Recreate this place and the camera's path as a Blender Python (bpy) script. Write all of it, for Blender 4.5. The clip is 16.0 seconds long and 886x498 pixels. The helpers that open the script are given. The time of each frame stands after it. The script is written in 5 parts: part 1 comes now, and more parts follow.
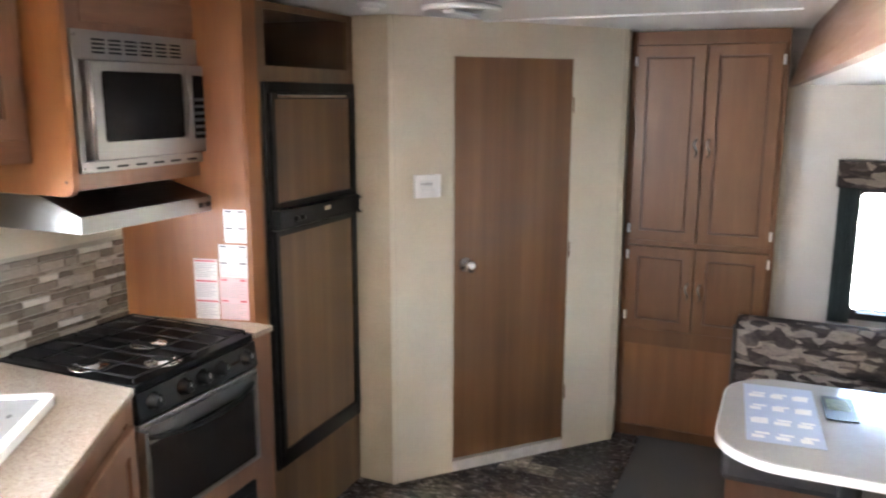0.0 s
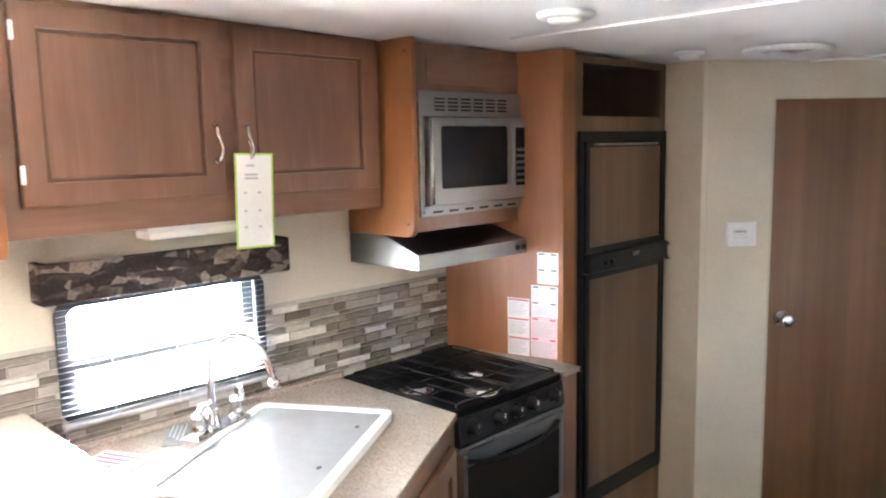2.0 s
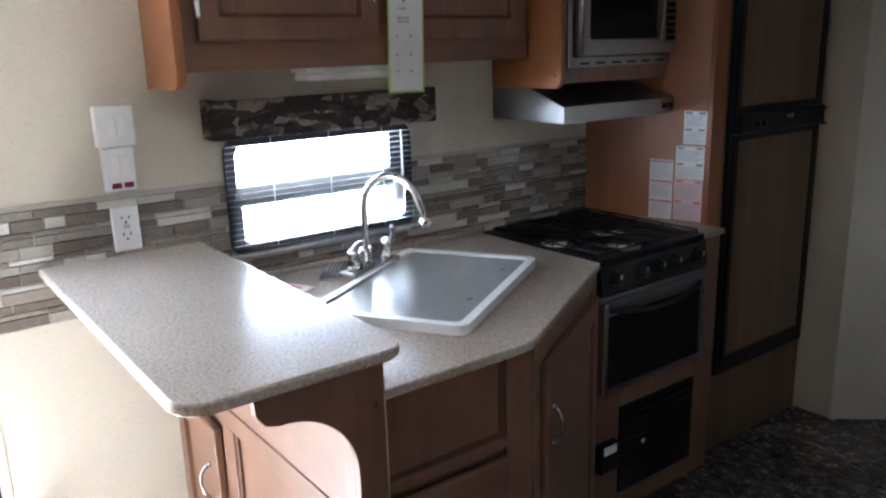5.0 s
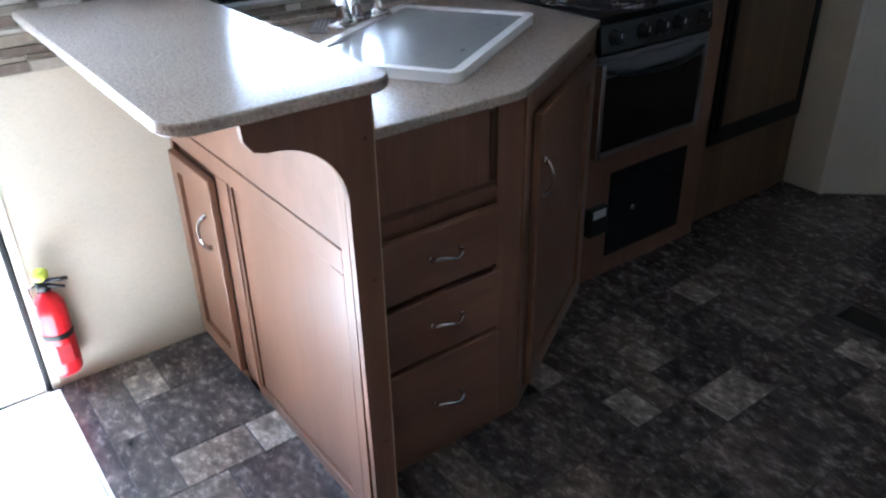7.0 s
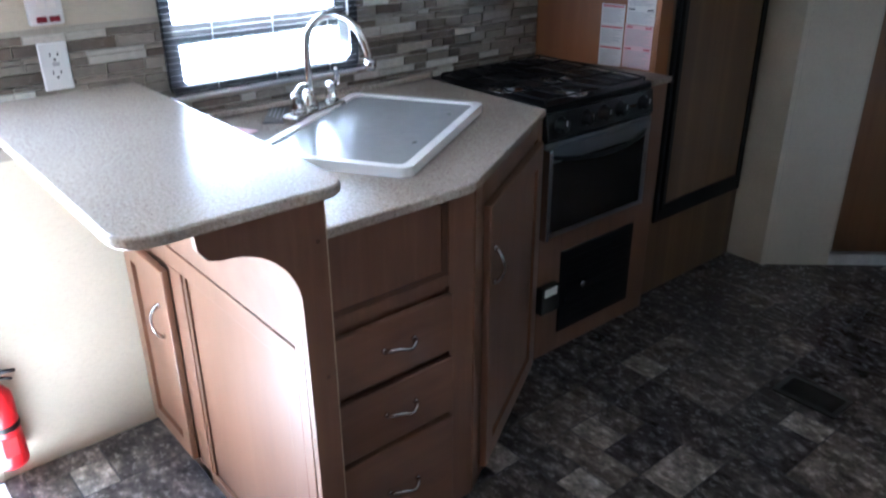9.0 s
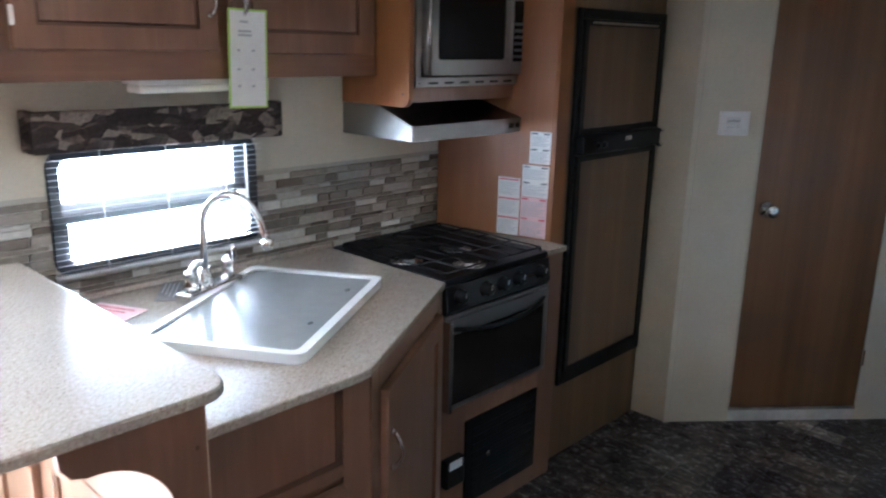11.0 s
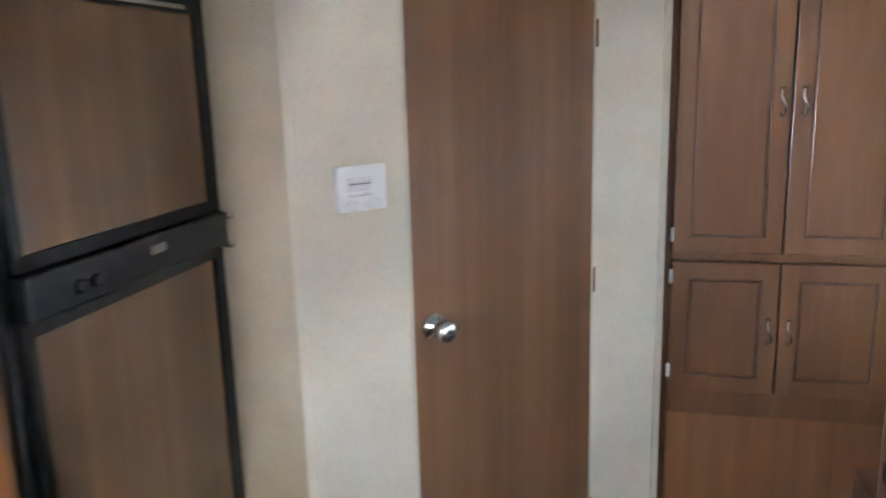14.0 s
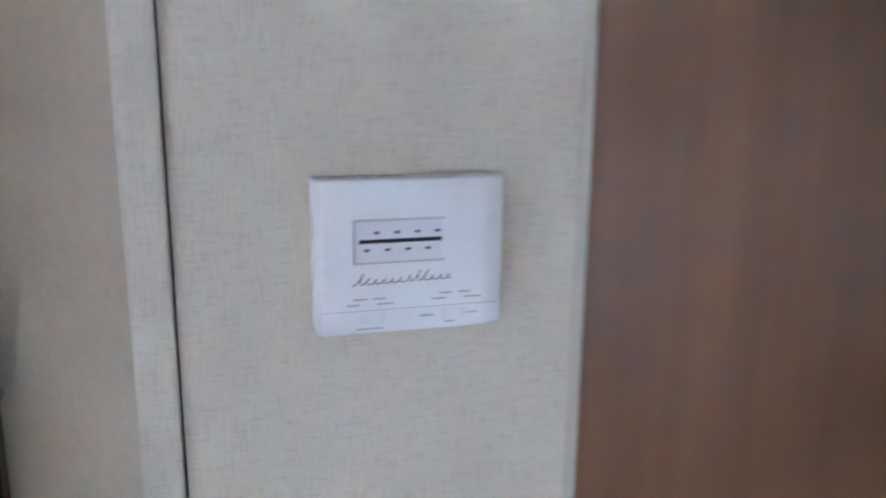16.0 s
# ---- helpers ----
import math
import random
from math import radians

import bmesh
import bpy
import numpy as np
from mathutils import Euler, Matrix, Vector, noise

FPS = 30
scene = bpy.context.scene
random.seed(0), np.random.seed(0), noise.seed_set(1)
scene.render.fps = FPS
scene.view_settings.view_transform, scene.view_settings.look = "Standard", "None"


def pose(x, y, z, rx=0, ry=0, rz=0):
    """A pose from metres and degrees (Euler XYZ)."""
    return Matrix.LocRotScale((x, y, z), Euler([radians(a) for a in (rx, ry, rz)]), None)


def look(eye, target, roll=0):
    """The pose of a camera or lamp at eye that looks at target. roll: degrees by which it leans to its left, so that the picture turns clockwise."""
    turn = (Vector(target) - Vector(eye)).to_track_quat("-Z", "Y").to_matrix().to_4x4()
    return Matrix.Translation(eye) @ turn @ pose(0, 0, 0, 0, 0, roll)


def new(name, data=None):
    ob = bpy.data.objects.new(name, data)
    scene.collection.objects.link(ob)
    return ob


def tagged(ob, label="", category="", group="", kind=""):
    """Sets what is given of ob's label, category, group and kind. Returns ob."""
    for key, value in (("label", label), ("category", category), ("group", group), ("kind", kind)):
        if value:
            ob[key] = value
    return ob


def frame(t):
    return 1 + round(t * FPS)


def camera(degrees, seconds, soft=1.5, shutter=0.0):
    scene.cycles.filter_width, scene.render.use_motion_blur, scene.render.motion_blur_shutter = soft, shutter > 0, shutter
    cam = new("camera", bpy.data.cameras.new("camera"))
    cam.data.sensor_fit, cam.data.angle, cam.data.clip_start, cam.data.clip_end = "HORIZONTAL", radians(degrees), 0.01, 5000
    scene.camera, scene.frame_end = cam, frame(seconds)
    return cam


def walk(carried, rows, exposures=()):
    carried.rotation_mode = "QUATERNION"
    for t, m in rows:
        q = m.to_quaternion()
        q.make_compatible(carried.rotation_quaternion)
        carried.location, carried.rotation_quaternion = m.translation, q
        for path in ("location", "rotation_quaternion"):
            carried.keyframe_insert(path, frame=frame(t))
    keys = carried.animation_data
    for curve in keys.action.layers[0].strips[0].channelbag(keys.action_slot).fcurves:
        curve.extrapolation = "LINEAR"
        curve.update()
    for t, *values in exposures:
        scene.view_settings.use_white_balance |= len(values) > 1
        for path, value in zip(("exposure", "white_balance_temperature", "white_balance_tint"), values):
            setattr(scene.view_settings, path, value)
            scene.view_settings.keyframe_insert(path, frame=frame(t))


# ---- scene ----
cam = camera(59.1, 16.0, soft=2.1, shutter=0.4)
PATH = [
    (0, (0.595, 0.44, 1.7), (-0.197, 2.236, 1.316), 0.1),
    (0.5, (0.588, 0.407, 1.694), (-0.403, 2.109, 1.345), -0.8),
    (1, (0.586, 0.383, 1.7), (-0.587, 1.972, 1.383), -1.6),
    (1.5, (0.579, 0.366, 1.717), (-0.726, 1.852, 1.42), -1.5),
    (2, (0.563, 0.334, 1.714), (-0.832, 1.742, 1.446), -1.1),
    (2.5, (0.564, 0.312, 1.715), (-0.865, 1.688, 1.464), -0.8),
    (3, (0.562, 0.292, 1.713), (-0.886, 1.652, 1.478), -0.7),
    (3.2, (0.568, 0.282, 1.693), (-0.899, 1.622, 1.467), -0.3),
    (5.3, (0.54, 0.226, 1.535), (-1.016, 1.353, 0.979), -2.2),
    (5.5, (0.54, 0.226, 1.521), (-1.004, 1.346, 0.92), -2.1),
    (6, (0.544, 0.223, 1.488), (-0.975, 1.297, 0.751), -2.1),
    (6.5, (0.553, 0.223, 1.457), (-0.905, 1.288, 0.596), -1.1),
    (7, (0.566, 0.222, 1.441), (-0.842, 1.259, 0.468), -1.2),
    (7.5, (0.568, 0.228, 1.45), (-0.783, 1.257, 0.393), -0.8),
    (8, (0.56, 0.233, 1.464), (-0.76, 1.28, 0.387), -0.9),
    (8.5, (0.57, 0.233, 1.488), (-0.782, 1.331, 0.504), -0.4),
    (9, (0.572, 0.233, 1.527), (-0.818, 1.396, 0.682), -0.3),
    (9.2, (0.579, 0.232, 1.533), (-0.827, 1.414, 0.742), 0.1),
    (11.3, (0.56, 0.339, 1.625), (-0.72, 1.803, 1.159), 0.6),
    (11.5, (0.507, 0.388, 1.622), (-0.706, 1.915, 1.174), 0.6),
    (12, (0.331, 0.554, 1.622), (-0.679, 2.231, 1.215), 0.3),
    (12.5, (0.187, 0.756, 1.605), (-0.62, 2.538, 1.188), 0.3),
    (13, (0.101, 1.097, 1.583), (-0.582, 2.923, 1.135), 1.0),
    (13.5, (-0.085, 1.437, 1.54), (-0.723, 3.277, 1.086), 0.6),
    (14, (-0.219, 1.813, 1.554), (-0.681, 3.712, 1.129), -1.6),
    (14.5, (-0.222, 2.156, 1.524), (-0.54, 4.085, 1.104), 1.8),
    (15, (-0.323, 2.476, 1.48), (-0.762, 4.37, 1.009), 2.5),
    (15.5, (-0.454, 2.782, 1.489), (-0.987, 4.649, 1.011), -0.2),
    (16, (-0.518, 3.008, 1.438), (-1.53, 4.678, 1.003), 0.6),
]
EXPOSURES = [(0.0, 7.25, 6350, 13), (1.0, 7.37, 6191, 13), (2.0, 7.18, 6132, 13), (3.2, 6.52, 5770, 13), (4.4, 5.73, 5674, 12), (5.5, 4.65, 5370, 10),
             (7.0, 4.83, 5166, 10), (9.0, 5.29, 5100, 10), (11.3, 6.02, 5450, 9), (12.0, 6.67, 5771, 9), (12.5, 7.2, 5950, 8), (13.5, 7.5, 6000, 11),
             (14.5, 7.34, 5077, 8), (15.0, 7.33, 5085, 9), (15.5, 7.18, 4893, 11), (16.0, 7.17, 4940, 12)]
walk(cam, [(t, look(eye, target, roll)) for t, eye, target, roll in PATH], EXPOSURES)


# ---- world, sun and large lights ----
WX = -1.56          # kitchen side wall
RX = 0.84           # opposite side wall
SLX = 1.62          # outer wall of the slide-out
BACK = -0.45        # wall behind the start
DOOR0, DOOR1 = -0.32, 0.37   # entry door opening along the kitchen wall

world = bpy.data.worlds.new("sky")
scene.world = world
world.use_nodes = True
wn = world.node_tree.nodes
sky = wn.new("ShaderNodeTexSky")
sky.sky_type = "NISHITA"
sky.sun_disc = False
sky.sun_elevation = radians(56)
sky.sun_rotation = radians(-100)
wn["Background"].inputs["Strength"].default_value = 0.05
world.node_tree.links.new(sky.outputs["Color"], wn["Background"].inputs["Color"])


def lamp(name, kind, m, energy, color=(1, 1, 1), size=None):
    data = bpy.data.lights.new(name, kind)
    data.energy, data.color = energy, color
    if size:
        data.shape, data.size, data.size_y = "RECTANGLE", size[0], size[1]
    ob = new(name, data)
    ob.matrix_world = m
    return ob


sun = lamp("sun", "SUN", look((-4, 0.02, 6), (0, 0.12, 0)), 5.0, (1.0, 0.95, 0.88))
sun.data.angle = radians(0.5)
DOORL, WINL = 0.8, 0.8
lamp("door_daylight", "AREA", look((WX - 0.12, 0.02, 1.0), (-0.9, 0.2, 0.2)), DOORL, (0.84, 0.92, 1.0), (0.64, 1.7))
lamp("kitchen_window_daylight", "AREA", look((WX - 0.10, 1.345, 1.16), (0.5, 1.345, 1.0)), WINL, (0.84, 0.92, 1.0), (0.56, 0.28))

# ---- materials ----


def material(name, rough=0.5, metal=0.0, spec=0.5):
    m = bpy.data.materials.new(name)
    m.use_nodes = True
    b = m.node_tree.nodes["Principled BSDF"]
    b.inputs["Roughness"].default_value = rough
    b.inputs["Metallic"].default_value = metal
    b.inputs["Specular IOR Level"].default_value = spec
    return m, m.node_tree.nodes, m.node_tree.links, b


def coords(n, l, scale, source="Object", turn=(0, 0, 0)):
    tc, mp = n.new("ShaderNodeTexCoord"), n.new("ShaderNodeMapping")
    mp.inputs["Scale"].default_value = scale
    mp.inputs["Rotation"].default_value = turn
    l.new(tc.outputs[source], mp.inputs["Vector"])
    return mp.outputs["Vector"]


def noise_tex(n, l, vec, scale, detail=4, rough=0.55):
    t = n.new("ShaderNodeTexNoise")
    t.inputs["Scale"].default_value, t.inputs["Detail"].default_value = scale, detail
    t.inputs["Roughness"].default_value = rough
    l.new(vec, t.inputs["Vector"])
    return t.outputs["Fac"]


def ramp(n, l, fac, stops):
    r = n.new("ShaderNodeValToRGB")
    e = r.color_ramp.elements
    while len(e) < len(stops):
        e.new(0.5)
    for el, (p, c) in zip(e, stops):
        el.position, el.color = p, (*c, 1)
    l.new(fac, r.inputs["Fac"])
    return r.outputs["Color"]


def mix(n, l, a, b, fac, mode="MIX"):
    m = n.new("ShaderNodeMix")
    m.data_type, m.blend_type = "RGBA", mode
    for s, v in (("A", a), ("B", b)):
        sock = [i for i in m.inputs if i.name == s and i.type == "RGBA"][0]
        if isinstance(v, tuple):
            sock.default_value = (*v, 1)
        else:
            l.new(v, sock)
    if isinstance(fac, float):
        m.inputs["Factor"].default_value = fac
    else:
        l.new(fac, m.inputs["Factor"])
    return [o for o in m.outputs if o.type == "RGBA"][0]


def bump(n, l, b, fac, strength, dist=0.002):
    k = n.new("ShaderNodeBump")
    k.inputs["Strength"].default_value, k.inputs["Distance"].default_value = strength, dist
    l.new(fac, k.inputs["Height"])
    l.new(k.outputs["Normal"], b.inputs["Normal"])


def rough_var(n, l, b, fac, lo, hi):
    k = n.new("ShaderNodeMapRange")
    k.inputs["To Min"].default_value, k.inputs["To Max"].default_value = lo, hi
    l.new(fac, k.inputs["Value"])
    l.new(k.outputs["Result"], b.inputs["Roughness"])


def wood(name, dark, mid, light, grain=(26, 26, 1.6), plank=(9, 9, 0.25), rough=0.38, streaks=0.28):
    """Printed wood-grain laminate: broad bands, fine streaks and pores along one axis."""
    m, n, l, b = material(name, rough)
    bands = noise_tex(n, l, coords(n, l, plank), 1.6, 3)
    streak = noise_tex(n, l, coords(n, l, grain), 2.4, 6, 0.65)
    fine = noise_tex(n, l, coords(n, l, tuple(g * 7 for g in grain)), 2.0, 3)
    c1 = ramp(n, l, bands, [(0.22, dark), (0.5, mid), (0.78, light)])
    c2 = ramp(n, l, streak, [(0.3, tuple(v * 0.72 for v in mid)), (0.55, mid), (0.75, tuple(min(1, v * 1.22) for v in light))])
    c = mix(n, l, c1, c2, streaks)
    c = mix(n, l, c, ramp(n, l, fine, [(0.25, (0.72, 0.7, 0.68)), (0.5, (1, 1, 1))]), streaks * 0.6, "MULTIPLY")
    l.new(c, b.inputs["Base Color"])
    rough_var(n, l, b, streak, rough - 0.07, rough + 0.1)
    bump(n, l, b, fine, 0.12, 0.0006)
    return m


CAB = wood("stained_maple", (0.130, 0.062, 0.035), (0.185, 0.092, 0.053), (0.25, 0.130, 0.078), plank=(6, 6, 1.2), rough=0.31)
CAB_H = wood("stained_maple_level", (0.130, 0.062, 0.035), (0.185, 0.092, 0.053), (0.25, 0.130, 0.078), (26, 1.6, 26), (6, 1.2, 6))
# Darkened maple: groove and recess shade put into colour; also caps and joint.
GROOVE_SHADE_CAPS = wood("groove_shade_and_caps", (0.06, 0.026, 0.013), (0.095, 0.041, 0.020), (0.13, 0.060, 0.031))
ORANGE = wood("honey_maple", (0.20, 0.072, 0.022), (0.265, 0.100, 0.031), (0.335, 0.136, 0.044), (14, 14, 1.2), (5, 5, 0.4), 0.42)
FRIDGE_WOOD = wood("fridge_panel_wood", (0.088, 0.046, 0.022), (0.138, 0.076, 0.036), (0.198, 0.114, 0.056), (24, 24, 0.8), (9, 9, 0.12), streaks=0.22)
DOOR_WOOD = wood("door_wood", (0.092, 0.045, 0.021), (0.160, 0.080, 0.037), (0.235, 0.123, 0.059), (16, 16, 0.6), (6.5, 6.5, 0.14), 0.30, 0.18)
BEAM = wood("beam_wood", (0.085, 0.038, 0.020), (0.125, 0.057, 0.030), (0.17, 0.082, 0.044), (26, 1.6, 26), (6, 1.2, 6))
PANTRY = wood("pantry_wood", (0.092, 0.039, 0.016), (0.138, 0.062, 0.026), (0.190, 0.091, 0.039), (24, 24, 1.4), (6, 6, 0.9), 0.30)


def paper_mat():
    m, n, l, b = material("linen_wall_covering", 0.62, 0, 0.3)
    v1 = noise_tex(n, l, coords(n, l, (42, 42, 400)), 1.5, 4)
    v2 = noise_tex(n, l, coords(n, l, (400, 400, 50)), 1.5, 4)
    big = noise_tex(n, l, coords(n, l, (2, 2, 2)), 1.3, 3)
    base = ramp(n, l, big, [(0.3, (0.54, 0.496, 0.395)), (0.7, (0.60, 0.554, 0.447))])
    weave = n.new("ShaderNodeMath")
    weave.operation = "ADD"
    l.new(v1, weave.inputs[0]), l.new(v2, weave.inputs[1])
    c = mix(n, l, base, ramp(n, l, weave.outputs[0], [(0.80, (0.78, 0.77, 0.76)), (1.15, (1.07, 1.07, 1.07))]), 0.45, "MULTIPLY")
    l.new(c, b.inputs["Base Color"])
    bump(n, l, b, weave.outputs[0], 0.18, 0.0008)
    return m


WALL = paper_mat()
# Dark finish for the unseen closing walls, chosen to cut bounced light.
BOUNCE_CUT_WALL = wood("bounce_cutting_wall", (0.075, 0.04, 0.025), (0.10, 0.055, 0.034), (0.13, 0.075, 0.047))


def ceiling_mat():
    m, n, l, b = material("white_ceiling_panel", 0.55, 0, 0.4)
    f = noise_tex(n, l, coords(n, l, (1, 1, 1)), 140, 3)
    g = noise_tex(n, l, coords(n, l, (1, 1, 1)), 1.2, 3)
    l.new(ramp(n, l, g, [(0.3, (0.70, 0.70, 0.69)), (0.7, (0.78, 0.78, 0.77))]), b.inputs["Base Color"])
    bump(n, l, b, f, 0.12, 0.001)
    return m


CEIL = ceiling_mat()


def counter_mat():
    m, n, l, b = material("speckled_laminate", 0.30, 0, 0.85)
    v = coords(n, l, (1, 1, 1))
    a = noise_tex(n, l, v, 150, 3, 0.7)
    d = noise_tex(n, l, v, 420, 2, 0.7)
    big = noise_tex(n, l, v, 7, 3)
    c = ramp(n, l, a, [(0.30, (0.20, 0.155, 0.12)), (0.40, (0.37, 0.315, 0.262)), (0.58, (0.45, 0.392, 0.333)), (0.72, (0.56, 0.505, 0.44))])
    c = mix(n, l, c, ramp(n, l, d, [(0.36, (0.55, 0.46, 0.38)), (0.5, (1, 1, 1)), (0.68, (1.2, 1.18, 1.15))]), 0.55, "MULTIPLY")
    c = mix(n, l, c, ramp(n, l, big, [(0.3, (0.9, 0.9, 0.9)), (0.7, (1.05, 1.04, 1.02))]), 0.5, "MULTIPLY")
    l.new(c, b.inputs["Base Color"])
    rough_var(n, l, b, big, 0.19, 0.25)
    bump(n, l, b, d, 0.08, 0.0004)
    return m


COUNTER = counter_mat()


def slate_mat(name, dark, mid, light, spread):
    """Printed slate: cloudy patches, a crackle of pale flecks and dark veins, shifted and turned from tile to tile."""
    m, n, l, b = material(name, 0.36)
    info = n.new("ShaderNodeObjectInfo")
    geo = n.new("ShaderNodeNewGeometry")
    shift, add = n.new("ShaderNodeVectorMath"), n.new("ShaderNodeVectorMath")
    shift.operation = "MULTIPLY"
    shift.inputs[1].default_value = (31, 17, 9)
    comb = n.new("ShaderNodeCombineXYZ")
    for i in range(3):
        l.new(info.outputs["Random"], comb.inputs[i])
    l.new(comb.outputs[0], shift.inputs[0])
    l.new(geo.outputs["Position"], add.inputs[0]), l.new(shift.outputs[0], add.inputs[1])
    turn = n.new("ShaderNodeMapping")
    turn.inputs["Scale"].default_value = (1.0, 1.6, 1.0)
    spin, turned = n.new("ShaderNodeMath"), n.new("ShaderNodeCombineXYZ")
    spin.operation = "MULTIPLY"
    spin.inputs[1].default_value = 37.0
    l.new(info.outputs["Random"], spin.inputs[0]), l.new(spin.outputs[0], turned.inputs[2])
    l.new(add.outputs[0], turn.inputs["Vector"]), l.new(turned.outputs[0], turn.inputs["Rotation"])
    v = turn.outputs[0]
    cloud = noise_tex(n, l, v, 12, 7, 0.66)
    fleck = noise_tex(n, l, v, 30, 6, 0.68)
    vein = n.new("ShaderNodeTexNoise")
    vein.noise_type = "RIDGED_MULTIFRACTAL"
    vein.inputs["Scale"].default_value, vein.inputs["Detail"].default_value = 7, 5
    l.new(v, vein.inputs["Vector"])
    c = ramp(n, l, cloud, [(0.30, dark), (0.5, mid), (0.69, light)])
    c = mix(n, l, c, ramp(n, l, fleck, [(0.36, (0.35, 0.35, 0.36)), (0.5, (1, 1, 1)), (0.62, (1.9, 1.86, 1.8))]), 0.6, "MULTIPLY")
    c = mix(n, l, c, ramp(n, l, vein.outputs["Fac"], [(0.35, (1, 1, 1)), (0.75, (0.75, 0.75, 0.76)), (0.95, (0.3, 0.3, 0.31))]), 0.7, "MULTIPLY")
    tint = ramp(n, l, info.outputs["Random"], [(0.0, (1 - spread, 1 - spread, 1 - 0.85 * spread)), (0.5, (1.0, 0.96, 0.92)), (0.8, (0.85, 0.83, 0.82)), (1.0, (1 + spread, 1 + 0.9 * spread, 1 + 0.75 * spread))])
    c = mix(n, l, c, tint, 1.0, "MULTIPLY")
    l.new(c, b.inputs["Base Color"])
    rough_var(n, l, b, fleck, 0.18, 0.34)
    bump(n, l, b, fleck, 0.5, 0.002)
    return m


SLATE = slate_mat("slate_vinyl", (0.027, 0.025, 0.025), (0.080, 0.071, 0.066), (0.175, 0.155, 0.138), 0.40)
SLATE_MID = slate_mat("slate_vinyl_brown", (0.055, 0.047, 0.041), (0.14, 0.121, 0.102), (0.28, 0.245, 0.21), 0.25)
SLATE_PALE = slate_mat("slate_vinyl_pale", (0.10, 0.089, 0.077), (0.26, 0.233, 0.198), (0.42, 0.38, 0.325), 0.15)


def mosaic_mat():
    m, n, l, b = material("mosaic_tile", 0.22)
    info = n.new("ShaderNodeObjectInfo")
    f = noise_tex(n, l, coords(n, l, (10, 10, 60)), 4, 4)
    c = ramp(n, l, info.outputs["Random"], [(0.0, (0.13, 0.105, 0.08)), (0.25, (0.22, 0.19, 0.155)), (0.45, (0.36, 0.33, 0.275)), (0.62, (0.16, 0.135, 0.11)), (0.72, (0.28, 0.245, 0.195)), (0.88, (0.50, 0.475, 0.42)), (1.0, (0.58, 0.555, 0.50))])
    c = mix(n, l, c, ramp(n, l, f, [(0.3, (0.82, 0.81, 0.8)), (0.7, (1.1, 1.1, 1.1))]), 0.8, "MULTIPLY")
    l.new(c, b.inputs["Base Color"])
    rough_var(n, l, b, f, 0.16, 0.34)
    return m


MOSAIC = mosaic_mat()


def plain(name, color, rough=0.5, metal=0.0, vary=0.10, scale=30, bumpy=0.0, spec=0.5, gloss=0.06):
    m, n, l, b = material(name, rough, metal, spec)
    f = noise_tex(n, l, coords(n, l, (1, 1, 1)), scale, 4)
    g = noise_tex(n, l, coords(n, l, (1, 1, 1)), scale * 0.08, 3)
    c = ramp(n, l, f, [(0.3, tuple(v * (1 - vary) for v in color)), (0.7, tuple(min(1, v * (1 + vary)) for v in color))])
    c = mix(n, l, c, ramp(n, l, g, [(0.3, (0.93, 0.93, 0.93)), (0.7, (1.03, 1.03, 1.03))]), 0.7, "MULTIPLY")
    l.new(c, b.inputs["Base Color"])
    rough_var(n, l, b, g, max(0.03, rough - gloss), min(1, rough + gloss))
    if bumpy:
        bump(n, l, b, f, bumpy, 0.001)
    return m


def brushed(name, color, rough, stretch):
    m, n, l, b = material(name, rough, 1.0)
    f = noise_tex(n, l, coords(n, l, stretch), 3, 4)
    l.new(ramp(n, l, f, [(0.3, tuple(v * 0.86 for v in color)), (0.7, color)]), b.inputs["Base Color"])
    rough_var(n, l, b, f, rough - 0.06, rough + 0.1)
    bump(n, l, b, f, 0.06, 0.0003)
    return m


STEEL = brushed("brushed_steel", (0.32, 0.303, 0.285), 0.36, (200, 4, 200))
HOODSTEEL = brushed("hood_steel", (0.22, 0.212, 0.205), 0.34, (200, 4, 200))
CHROME = plain("chrome", (0.72, 0.71, 0.70), 0.10, 1.0, 0.03)
NICKEL = plain("satin_nickel", (0.66, 0.64, 0.61), 0.24, 1.0, 0.04)
BLACK = plain("black_plastic", (0.009, 0.009, 0.009), 0.36, 0, 0.2, 60, 0.05, spec=0.24)
ENAMEL = plain("black_enamel", (0.005, 0.005, 0.006), 0.32, 0, 0.15, 90, spec=0.08)
IRON = plain("cast_iron_grate", (0.012, 0.012, 0.012), 0.6, 0, 0.3, 150, 0.2, spec=0.2)
BLACKGLASS = plain("smoked_oven_glass", (0.010, 0.009, 0.009), 0.16, 0, 0.05, spec=0.16)
WHITE = plain("white_plastic", (0.76, 0.76, 0.75), 0.38, 0, 0.02)
IVORY = plain("ivory_lamp_lens", (0.82, 0.81, 0.78), 0.3, 0, 0.02)
SINKTOP = plain("white_sink_cover", (0.27, 0.275, 0.265), 0.20, 0, 0.015, 300, spec=0.85, gloss=0.02)
SINKRIM = plain("white_sink_rim", (0.78, 0.77, 0.75), 0.22, 0, 0.02)
RED = plain("red_enamel", (0.55, 0.012, 0.018), 0.28, 0, 0.06)
YELLOWG = plain("yellow_green_tag", (0.55, 0.62, 0.06), 0.5, 0, 0.06)
PAPER = plain("white_paper", (0.74, 0.73, 0.70), 0.7, 0, 0.03, 90, 0.05)
PINKPAPER = plain("pink_paper", (0.74, 0.52, 0.53), 0.7, 0, 0.03, 90, 0.05)
INK = plain("dark_ink", (0.09, 0.09, 0.10), 0.7)
GREYINK = plain("grey_ink", (0.42, 0.42, 0.43), 0.7)
